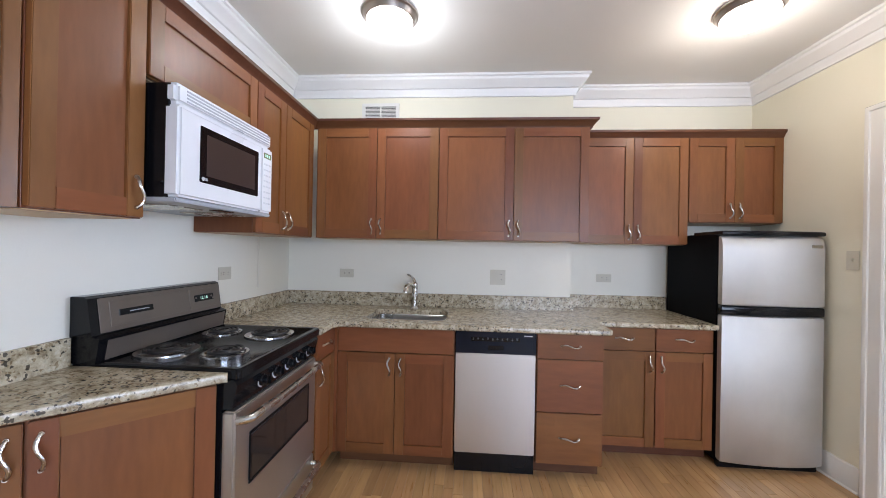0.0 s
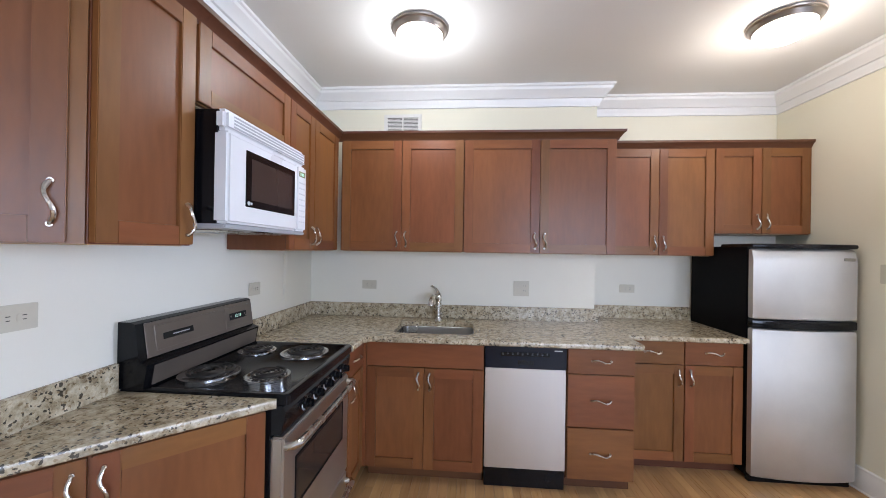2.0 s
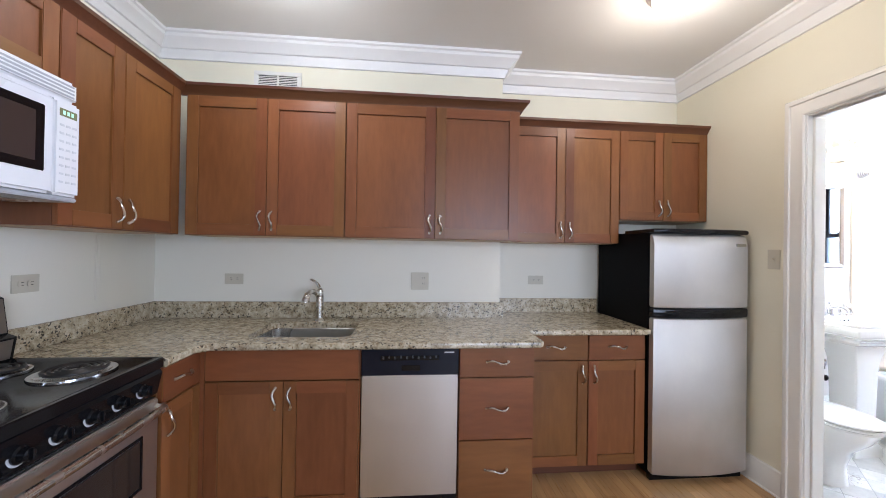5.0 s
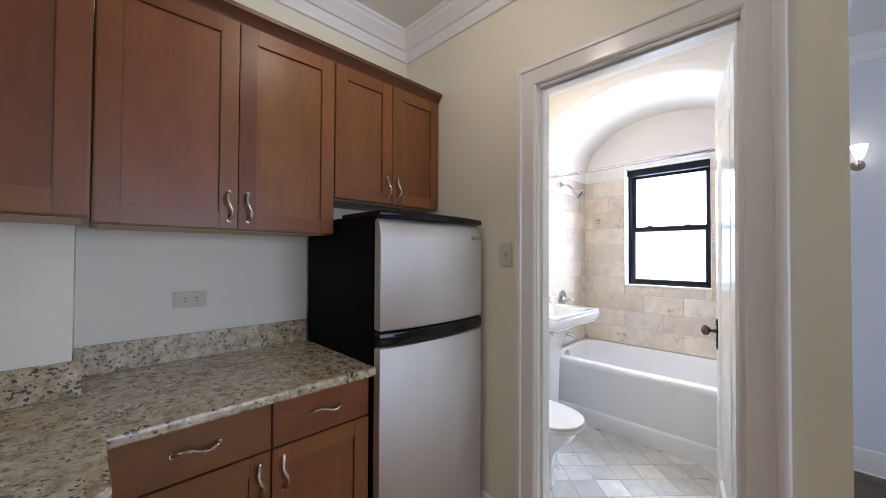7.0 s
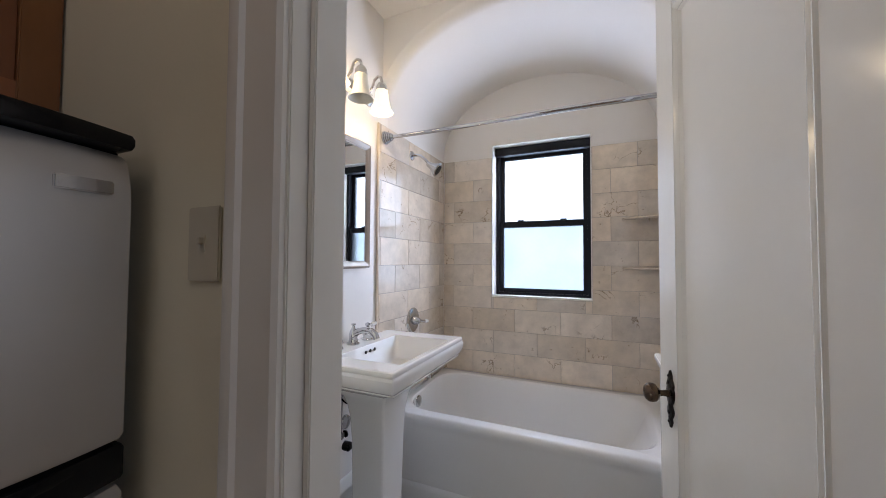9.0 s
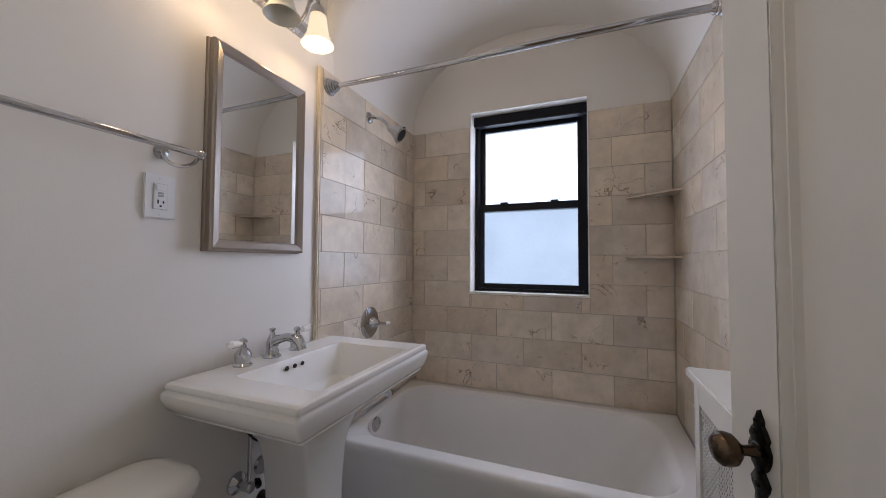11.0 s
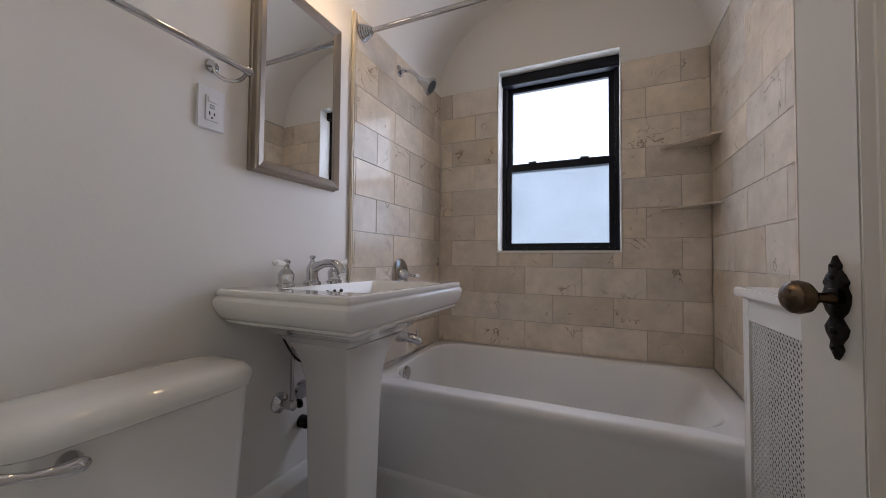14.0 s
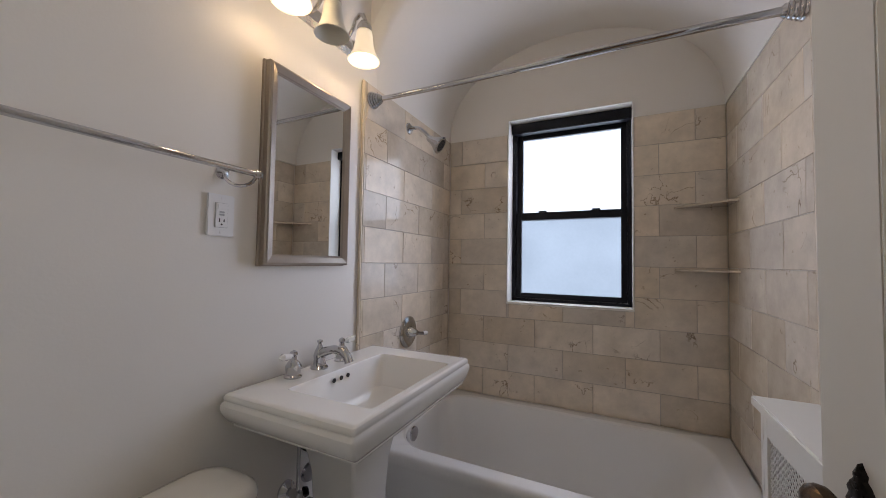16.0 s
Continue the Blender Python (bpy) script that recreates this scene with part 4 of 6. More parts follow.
for i in range(5):
    kx = 0.175 + 0.108 * i
    kb = part("knob", lathe(bmesh.new(), [(0.024, -0.022), (0.024, -0.028), (0.019, -0.033), (0.017, -0.050), (0.012, -0.053), (0, -0.053)], (kx, 0, 0.842), "y", 20), BLACK, pn, "black control knob")
    part("pointer", boxed(kx - 0.004, kx + 0.004, -0.060, -0.050, 0.828, 0.858, bevel=0.0015), BLACK, kb)
    part("dial_marks", lathe(bmesh.new(), [(0.029, -0.0225), (0.030, -0.0215), (0.027, -0.0215)], (kx, 0, 0.842), "y", 24), PRINT, kb, "pale dial ring")
for i in range(26):
    part("vent_slot", boxed(0.05 + 0.023 * i, 0.066 + 0.023 * i, -0.009, -0.003, 0.784, 0.789), GAP, pn)
bm = bmesh.new()
box(bm, 0.004, RGW - 0.004, -0.022, 0.03, 0.255, 0.782, 0.008, 3)
od = part("oven_door", bm, STEEL, rg, "brushed stainless oven door")
part("window", boxed(0.105, RGW - 0.105, -0.0255, -0.018, 0.475, 0.655, bevel=0.004), GLASS_DARK, od, "dark oven window")
for b in ((0.095, RGW - 0.095, 0.655, 0.667), (0.095, RGW - 0.095, 0.463, 0.475), (0.095, 0.105, 0.475, 0.655), (RGW - 0.105, RGW - 0.095, 0.475, 0.655)):
    part("window_trim", boxed(b[0], b[1], -0.027, -0.018, b[2], b[3], bevel=0.002), BLACK, od)


def bar(x0, x1, z, y_in, out):
    pts = [(x0, y_in, z - 0.004), (x0 + 0.004, y_in - out * 0.7, z), (x0 + 0.022, y_in - out, z + 0.002)]
    pts += [(x0 + 0.022 + (x1 - x0 - 0.044) * i / 8, y_in - out - 0.008 * math.sin(math.pi * i / 8), z + 0.002) for i in range(1, 8)]
    pts += [(x1 - 0.022, y_in - out, z + 0.002), (x1 - 0.004, y_in - out * 0.7, z), (x1, y_in, z - 0.004)]
    return tube(bmesh.new(), pts, 0.0155, 12)


part("handle", bar(0.02, RGW - 0.02, 0.748, -0.02, 0.045), NICKEL, od, "curved silver bar handle")
bm = bmesh.new()
box(bm, 0.004, RGW - 0.004, -0.020, 0.03, 0.045, 0.250, 0.008, 3)
wd = part("drawer", bm, STEEL, rg, "stainless warming drawer")
part("handle", bar(0.02, RGW - 0.02, 0.198, -0.018, 0.045), NICKEL, wd, "curved silver bar handle")
part("plinth", boxed(0.01, RGW - 0.01, 0.02, RD, 0.0, 0.045), BLACK, rg)
# backguard, leaning back in two steps
bm = bmesh.new()
gs = [(RD - 0.105, 0.937), (RD - 0.120, 1.028), (RD - 0.088, 1.040), (RD - 0.068, 1.180), (RD - 0.050, 1.188), (RD, 1.188), (RD, 0.937)]
loft(bm, [[(x, y, z) for y, z in gs] for x in (-0.004, RGW - 0.006)])
bg = part("backguard", bm, BLACK, rg, "black and taupe backguard", smooth=False)
def lean(x0, x1, u0, u1, off, a=(RD - 0.088, 1.040), b=(RD - 0.068, 1.180), t=0.004):
    """A plate on the sloped face; u runs up the slope."""
    dy, dz = b[0] - a[0], b[1] - a[1]
    k = (dy * dy + dz * dz) ** 0.5
    ny, nz = -dz / k, dy / k
    bm = bmesh.new()
    c = [(x, a[0] + dy * u + ny * o, a[1] + dz * u + nz * o) for o in (off, off + t) for x, u in ((x0, u0), (x1, u0), (x1, u1), (x0, u1))]
    vs = [bm.verts.new(q) for q in c]
    for q in ((3, 2, 1, 0), (4, 5, 6, 7), (0, 1, 5, 4), (1, 2, 6, 5), (2, 3, 7, 6), (3, 0, 4, 7)):
        bm.faces.new([vs[i] for i in q])
    bmesh.ops.bevel(bm, geom=list(bm.edges), offset=0.001, segments=1, affect="EDGES")
    return bm
part("face_plate", lean(0.03, RGW - 0.012, 0.03, 0.98, 0.0), GUARD, bg, "taupe metallic control face")
part("lower_plate", lean(0.03, RGW - 0.020, 0.10, 0.92, 0.0, (RD - 0.105, 0.937), (RD - 0.120, 1.028)), GUARD, bg, "taupe metallic lower face")
part("raised_panel", lean(0.07, 0.455, 0.16, 0.86, 0.003), GUARD, bg)
part("raised_panel", lean(0.475, RGW - 0.04, 0.16, 0.86, 0.003), GUARD, bg)
part("badge", lean(0.105, 0.262, 0.42, 0.60, 0.006, t=0.003), BLACK, bg, "dark name plate")
part("badge", lean(0.150, 0.240, 0.495, 0.525, 0.0085, t=0.002), GREY_PLASTIC, bg, "pale name strip")
clk = part("clock", lean(0.505, 0.640, 0.40, 0.64, 0.006, t=0.003), BLACK, bg, "black clock window")
ang = math.atan2(0.02, 0.14)
lettering("12:18", 0.024, Matrix.Translation((0.566, RD - 0.088 + 0.52 * 0.02 - 0.0105, 1.040 + 0.52 * 0.14 + 0.001)) @ pose(0, 0, 0, 90 - math.degrees(ang), 0, 0), DISPLAY, clk, "digits")
for kx, kz in ((0.512, 0.54), (0.622, 0.54), (0.632, 0.46)):
    part("button", lean(kx - 0.005, kx + 0.005, kz - 0.03, kz + 0.03, 0.009, t=0.003), GUARD, clk)


def burner(cx, cy, r):
    b = part("burner", lathe(bmesh.new(), [(r * 0.25, 0.9365), (r * 0.9, 0.9375), (r * 1.0, 0.943), (r * 1.1, 0.9455), (r * 1.16, 0.9445), (r * 1.17, 0.9365)], (cx, cy, 0), n=32), PAN, rg, "chrome drip pan")
    bm = bmesh.new()
    turns = 4 if r > 0.085 else 3
    pts = []
    for i in range(turns * 22 + 1):
        a = 2 * math.pi * i / 22
        q = r * (0.22 + 0.70 * i / (turns * 22))
        pts.append((cx + q * math.cos(a), cy + q * math.sin(a), 0.9535))
    tube(bm, pts, 0.0062, 6, flat=0.9)
    part("coil", bm, COIL, b, "dark spiral heating coil")
    bm = bmesh.new()
    for k in range(3):
        a = 2 * math.pi * k / 3 + 0.4
        tube(bm, [(cx, cy, 0.944), (cx + r * 0.98 * math.cos(a), cy + r * 0.98 * math.sin(a), 0.944)], 0.0025, 6)
    part("support", bm, NICKEL, b)


burner(0.190, 0.150, 0.078)
burner(0.530, 0.150, 0.100)
burner(0.190, 0.405, 0.100)
burner(0.530, 0.405, 0.078)


# ---- kitchen fittings ----
def ceiling_light(x, y):
    t = thing("ceiling_light", "round flush ceiling light with a lit opal glass bowl", "ceiling light", (x, y, CEILING), group="kitchen ceiling lights")
    part("base", lathe(bmesh.new(), [(0.10, 0.0), (0.160, -0.002), (0.166, -0.008), (0.164, -0.015), (0.157, -0.019), (0.154, -0.024), (0.142, -0.046), (0.137, -0.047)], n=40), NICKEL_DULL, t, "brushed nickel ring")
    s = part("shade", lathe(bmesh.new(), [(0.138, -0.042), (0.134, -0.056), (0.118, -0.080), (0.088, -0.099), (0.048, -0.110), (0.0, -0.113)], n=40), SHADE, t, "glowing opal glass bowl")
    s.visible_shadow = False
    return t


ceiling_light(-0.2, 2.29)
ceiling_light(1.825, 2.32)


def plate(x, y, z, rz, w, h, label, category, kind):
    """A wall plate; its front is -y, its back lies on the wall."""
    t = thing("outlet" if category == "outlet" else "light_switch", label, category, (x, y, z), rz)
    bm = boxed(-w / 2, w / 2, -0.006, -0.0005, -h / 2, h / 2, bevel=0.002)
    pl = part("plate", bm, ALMOND, t)
    def duplex(cx, along):
        for s in (-1, 1):
            ox, oz = (s * 0.0195 + cx, 0) if along else (cx, s * 0.0195)
            o = part("socket", loft(bmesh.new(), [[(ox + p[0], -0.0085 if k else -0.0055, oz + p[1]) for p in rrect(0, 0, 0.0145, 0.0165 if not along else 0.0135, 0.008, 0)] for k in (0, 1)]), ALMOND, t)
            for q, hh in ((-0.006, 0.0045), (0.006, 0.0055)):
                a, b = (q, 0.003) if not along else (0.003, q)
                part("slot", boxed(ox + a - 0.0012 if not along else ox + a - hh, ox + a + 0.0012 if not along else ox + a + hh, -0.0092, -0.0083, oz + b - hh if not along else oz + b - 0.0012, oz + b + hh if not along else oz + b + 0.0012), GAP, o)
    def toggle(cx):
        part("surround", boxed(cx - 0.006, cx + 0.006, -0.0072, -0.0055, -0.013, 0.013), ALMOND, t)
        part("toggle", boxed(cx - 0.004, cx + 0.004, -0.016, -0.006, 0.000, 0.010, bevel=0.001), ALMOND, t)
    if kind == "across":
        duplex(0, True)
    elif kind == "switch":
        toggle(0)
    elif kind == "both":
        toggle(-0.025)
        duplex(0.025, False)
    return t


plate(-0.708, NORTH, 1.186, 0, 0.118, 0.070, "almond plastic outlet plate set sideways above the sink", "outlet", "across")
plate(0.525, NORTH, 1.181, 0, 0.122, 0.120, "almond double plate with switch and outlet", "outlet", "both")
plate(1.434, NORTH_B, 1.178, 0, 0.122, 0.068, "almond plastic outlet plate set sideways near the fridge", "outlet", "across")
plate(WEST, 2.315, 1.222, 90, 0.115, 0.078, "almond plastic outlet plate beside the range", "outlet", "across")
plate(WEST, 1.150, 1.262, 90, 0.118, 0.078, "almond plastic outlet plate near the angled cabinet", "outlet", "across")
plate(EAST, 2.540, 1.374, -90, 0.074, 0.116, "almond toggle light switch beside the bathroom door", "light switch", "switch")

# flush access panel on the range wall
t = thing("access_panel", "flat white painted access panel under the corner cabinet", "panel", (WEST, 2.66, 0), 90)
part("frame", boxed(0.0, 0.36, -0.006, -0.0005, 1.100, 1.452, bevel=0.0015), WALL_WHITE, t)
part("cover", boxed(0.018, 0.342, -0.008, -0.004, 1.20, 1.440, bevel=0.0015), WALL_WHITE, t)

# air vent
t = thing("air_vent", "white slatted air vent high on the kitchen wall", "vent", (-0.450, NORTH, 2.508))
# a dark sheet on the wall stands in for the unlit duct
part("backing", boxed(-0.130, 0.130, -0.003, -0.0005, -0.155, 0.050), GAP, t, "dark sheet standing in for the shade in the duct")
bm = bmesh.new()
for b in ((-0.154, 0.154, 0.046, 0.072), (-0.154, 0.154, -0.175, -0.150), (-0.154, -0.126, -0.150, 0.046), (0.126, 0.154, -0.150, 0.046)):
    box(bm, b[0], b[1], -0.012, -0.0005, b[2], b[3], 0.002)
part("frame", bm, TRIM, t)
part("mullion", boxed(-0.006, 0.006, -0.011, -0.003, -0.150, 0.046), TRIM, t)
for s in (-1, 1):
    for i in range(17):
        z = -0.1425 + 0.0112 * i
        bm = bmesh.new()
        loft(bm, [[(x, -0.0045, z + 0.0030), (x, -0.0045, z + 0.0042), (x, -0.0105, z - 0.0028), (x, -0.0105, z - 0.0050)] for x in (s * 0.067 - 0.060, s * 0.067 + 0.060)])
        part("slat", bm, TRIM, t, smooth=False)


# ---- bathroom ----
# open door, hinged on its south jamb; local x runs along the leaf, +y is the face towards the basin
DW_, DT, DH = 0.690, 0.036, 2.160
door = thing("door_1", "white glossy panelled door standing open into the bathroom", "door", (2.800, 1.655, 0.012), 12.5, kind="structure")
bm = bmesh.new()
ST_ = 0.112
box(bm, 0, ST_, -DT / 2, DT / 2, 0, DH, 0.002)
box(bm, DW_ - ST_, DW_, -DT / 2, DT / 2, 0, DH, 0.002)
box(bm, ST_, DW_ - ST_, -DT / 2, DT / 2, DH - 0.13, DH, 0.002)
box(bm, ST_, DW_ - ST_, -DT / 2, DT / 2, 0, 0.24, 0.002)
part("leaf_frame", bm, TRIM, door)
part("leaf_panel", boxed(ST_ - 0.002, DW_ - ST_ + 0.002, -0.009, 0.009, 0.238, DH - 0.128), TRIM, door)
for s in (-1, 1):
    bm = bmesh.new()
    pr = [(0.0, 0.0165), (0.006, 0.0200), (0.013, 0.0165), (0.019, 0.0125), (0.026, 0.0150), (0.032, 0.0110), (0.036, 0.0088)]
    def rg_(x, z, sx, sz):
        return [(x + sx * o, s * d, z + sz * o) for o, d in pr]
    c = [(ST_, 0.24, 1, 1), (DW_ - ST_, 0.24, -1, 1), (DW_ - ST_, DH - 0.13, -1, -1), (ST_, DH - 0.13, 1, -1), (ST_, 0.24, 1, 1)]
    loft(bm, [rg_(*q) for q in c], False, False, closed=False)
    part("panel_moulding", bm, TRIM, door)
KX, KZ = DW_ - 0.074, 0.966
for s in (-1, 1):
    bm = bmesh.new()
    half = [(0.0, -0.115), (0.006, -0.105), (0.013, -0.090), (0.009, -0.078), (0.020, -0.060), (0.024, -0.045), (0.016, -0.032), (0.010, -0.022), (0.020, -0.010), (0.027, 0.008), (0.029, 0.028), (0.022, 0.045), (0.026, 0.056), (0.018, 0.072), (0.010, 0.082), (0.012, 0.092), (0.005, 0.104), (0.0, 0.115)]
    half = [(x * 0.80, z * 0.68) for x, z in half]
    out = half + [(-x, z) for x, z in half[-2:0:-1]]
    y0_, y1_ = s * DT / 2, s * (DT / 2 + 0.006)
    loft(bm, [[(KX + x, y0_, KZ + z) for x, z in out], [(KX + x * 0.92, y1_, KZ + z * 0.97) for x, z in out], [(KX + x * 0.5, y1_ + s * 0.002, KZ + z * 0.85) for x, z in out]])
    for zz, rr in ((0.045, 0.006), (-0.035, 0.007), (0.018, 0.013), (0.062, 0.004), (-0.06, 0.005)):
        lathe(bm, [(rr, y1_), (rr * 0.7, y1_ + s * 0.004), (0, y1_ + s * 0.005)], (KX, 0, KZ + zz), "y", 12)
    es = part("escutcheon", bm, IRON, door, "ornate blackened bronze plate")
    pk = [(0.012, 0.006), (0.010, 0.014), (0.0085, 0.026), (0.010, 0.034), (0.018, 0.038), (0.026, 0.046), (0.0285, 0.057), (0.027, 0.066), (0.020, 0.074), (0.010, 0.078), (0, 0.0785)]
    part("knob", lathe(bmesh.new(), [(r * 0.9, s * (DT / 2 + 0.006 + (h - 0.006) * 0.88)) for r, h in pk], (KX, 0, KZ + 0.014), "y", 28), BRASS_OLD, es, "round aged bronze door knob")
for hz in (0.30, 1.53, 2.03):
    bm = bmesh.new()
    tube(bm, [(-0.044, -0.010, hz - 0.026), (-0.044, -0.010, hz + 0.026)], 0.004, 10)
    lathe(bm, [(0.003, hz + 0.026), (0.004, hz + 0.029), (0, hz + 0.033)], (-0.044, -0.010, 0), n=10)
    box(bm, -0.044, -0.034, -0.012, -0.0095, hz - 0.024, hz + 0.024, 0.001)
    part("hinge", bm, NICKEL_DULL, door, "dull metal hinge")

# window
y0, y1, z0, z1 = WIN
wx = BATH_E + 0.105
win = thing("window_1", "black metal double-hung window with frosted panes", "window", (0, 0, 0), kind="structure")
bm = bmesh.new()
for b in ((y0, y0 + 0.028, z0, z1), (y1 - 0.028, y1, z0, z1), (y0 + 0.028, y1 - 0.028, z0, z0 + 0.022), (y0 + 0.028, y1 - 0.028, z1 - 0.055, z1)):
    box(bm, wx, wx + 0.09, b[0], b[1], b[2], b[3], 0.003)
part("window_frame", bm, FRAME_BLACK, win)
part("header", boxed(wx - 0.038, wx + 0.02, y0 + 0.004, y1 - 0.004, z1 - 0.066, z1 - 0.006, bevel=0.004), FRAME_BLACK, win, "black projecting head")
MR = 1.625
for zz0, zz1, xo, nm in ((MR - 0.022, z1 - 0.055, 0.045, "upper_sash"), (z0 + 0.022, MR + 0.022, 0.012, "lower_sash")):
    bm = bmesh.new()
    ya, yb = y0 + 0.028, y1 - 0.028
    for b in ((ya, ya + 0.030, zz0, zz1), (yb - 0.030, yb, zz0, zz1), (ya + 0.03, yb - 0.03, zz0, zz0 + (0.045 if xo > 0.03 else 0.030)), (ya + 0.03, yb - 0.03, zz1 - (0.045 if xo < 0.03 else 0.03), zz1)):
        box(bm, wx + xo, wx + xo + 0.03, b[0], b[1], b[2], b[3], 0.002)
    sash = part(nm, bm, FRAME_BLACK, win)
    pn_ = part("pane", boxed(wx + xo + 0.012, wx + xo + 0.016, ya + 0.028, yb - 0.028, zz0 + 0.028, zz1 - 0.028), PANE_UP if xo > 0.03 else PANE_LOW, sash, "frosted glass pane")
    pn_.visible_shadow = False
    if xo < 0.03:
        for yy in (ya + 0.16, yb - 0.16):
            part("sash_lock", boxed(wx + xo - 0.004, wx + xo + 0.02, yy - 0.024, yy + 0.024, zz1, zz1 + 0.010, bevel=0.003), FRAME_BLACK, sash)
bm = bmesh.new()
box(bm, BATH_E - 0.002, wx + 0.002, y0 - 0.002, y1 + 0.002, z0 - 0.008, z0 + 0.004, 0.002)
part("window_sill", bm, TRIM, win, "white painted sill")
bm = bmesh.new()
for b in ((y0 - 0.001, y0 + 0.005, z0 + 0.004, z1), (y1 - 0.005, y1 + 0.001, z0 + 0.004, z1), (y0 + 0.005, y1 - 0.005, z1 - 0.005, z1 + 0.001)):
    box(bm, BATH_E - 0.001, wx + 0.001, *b)
part("reveal", bm, TRIM, win, "white painted reveal", smooth=False)

# bathtub
tub = thing("bathtub", "white enamelled alcove bathtub with a plain apron", "bathtub", (0, 0, 0))
TX0, TX1, TY0, TY1, TZ = 4.005, BATH_E - 0.001, TUB_S + 0.001, BATH_N - 0.013, 0.505
tcx, tcy, thx, thy = (TX0 + TX1) / 2, (TY0 + TY1) / 2, (TX1 - TX0) / 2, (TY1 - TY0) / 2
def tring(dx0, dx1, dy0, dy1, r, z):
    """A ring pulled in from the front, back, south and north edges."""
    return rrect(tcx + (dx0 - dx1) / 2, tcy + (dy0 - dy1) / 2, thx - (dx0 + dx1) / 2, thy - (dy0 + dy1) / 2, r, z, 7)
bm = bmesh.new()
loft(bm, [tring(0.006, 0, 0, 0, 0.004, 0.0), tring(0.006, 0, 0, 0, 0.004, 0.108), tring(0.010, 0, 0, 0, 0.004, 0.122), tring(0.020, 0, 0, 0, 0.004, 0.132), tring(0.011, 0, 0, 0, 0.004, TZ - 0.075), tring(0.005, 0, 0, 0, 0.004, TZ - 0.050), tring(0.0, 0, 0, 0, 0.004, TZ - 0.030), tring(0.002, 0, 0.0, 0.0, 0.004, TZ - 0.017), tring(0.009, 0, 0.0, 0.0, 0.004, TZ - 0.006), tring(0.018, 0.002, 0.002, 0.002, 0.005, TZ - 0.001), tring(0.028, 0.004, 0.004, 0.004, 0.006, TZ),
          tring(0.078, 0.055, 0.085, 0.040, 0.16, TZ - 0.001), tring(0.090, 0.066, 0.10, 0.048, 0.16, TZ - 0.010), tring(0.100, 0.078, 0.125, 0.054, 0.16, TZ - 0.05), tring(0.113, 0.092, 0.18, 0.062, 0.165, TZ - 0.15), tring(0.125, 0.105, 0.24, 0.075, 0.17, TZ - 0.25), tring(0.138, 0.12, 0.30, 0.09, 0.17, TZ - 0.33), tring(0.16, 0.145, 0.36, 0.115, 0.17, TZ - 0.375), tring(0.24, 0.22, 0.45, 0.22, 0.14, TZ - 0.395)])
# the deck falls a little towards the apron
for v in bm.verts:
    if v.co.z > TZ - 0.06:
        v.co.z += 0.028 * max(0.0, (v.co.x - TX0 - 0.03) / (TX1 - TX0 - 0.03))
part("shell", bm, TUB_MAT, tub)
part("overflow_plate", lathe(bmesh.new(), [(0.0, -0.014), (0.020, -0.013), (0.034, -0.008), (0.036, 0.0)], (4.268, BATH_N - 0.069, 0.468), "y", 24), CHROME, tub, "round chrome overflow plate")

# basin on a pedestal
bcx, bcy = 3.658, 2.870
basin = thing("pedestal_sink", "white porcelain pedestal basin with a moulded square rim", "sink", (bcx, bcy, 0))
bm = bmesh.new()
UPZ = 0.018
RIM = ((0.152, 0.130, 0.042, 0.772), (0.166, 0.141, 0.038, 0.786), (0.196, 0.160, 0.028, 0.803), (0.236, 0.182, 0.016, 0.819), (0.266, 0.199, 0.007, 0.832), (0.281, 0.2075, 0.002, 0.839), (0.285, 0.2095, 0, 0.843),
       (0.299, 0.2160, 0, 0.844), (0.3035, 0.2182, 0, 0.8465), (0.3045, 0.2188, 0, 0.850), (0.3030, 0.2180, 0, 0.853), (0.3095, 0.2208, 0, 0.855), (0.320, 0.2260, 0, 0.866), (0.330, 0.2306, 0, 0.884), (0.3355, 0.2335, 0, 0.900), (0.335, 0.2333, 0, 0.910), (0.331, 0.2314, 0, 0.9155), (0.3268, 0.2288, 0, 0.9185),
       (0.3262, 0.2284, 0, 0.921), (0.3278, 0.2293, 0, 0.924), (0.3280, 0.2295, 0, 0.931), (0.325, 0.2275, 0, 0.937), (0.318, 0.2235, 0, 0.940), (0.308, 0.217, 0, 0.940))
loft(bm, [[(q[0] * 1.045, q[1], q[2] + UPZ) for q in ring_] for ring_ in (rrect(0, 0.045, 0.142, 0.122, 0.012, 0.764), *(rrect(0, cy_, hx_, hy_, 0.009, z_) for hx_, hy_, cy_, z_ in RIM),
          rrect(0.0, -0.045, 0.224, 0.152, 0.014, 0.9385), rrect(0.0, -0.045, 0.218, 0.147, 0.014, 0.932), rrect(0.0, -0.04, 0.160, 0.112, 0.03, 0.838), rrect(0.0, -0.035, 0.085, 0.070, 0.05, 0.805), rrect(0.0, -0.03, 0.025, 0.025, 0.025, 0.800))])
bs = part("bowl", bm, CERAMIC, basin)
bm = bmesh.new()
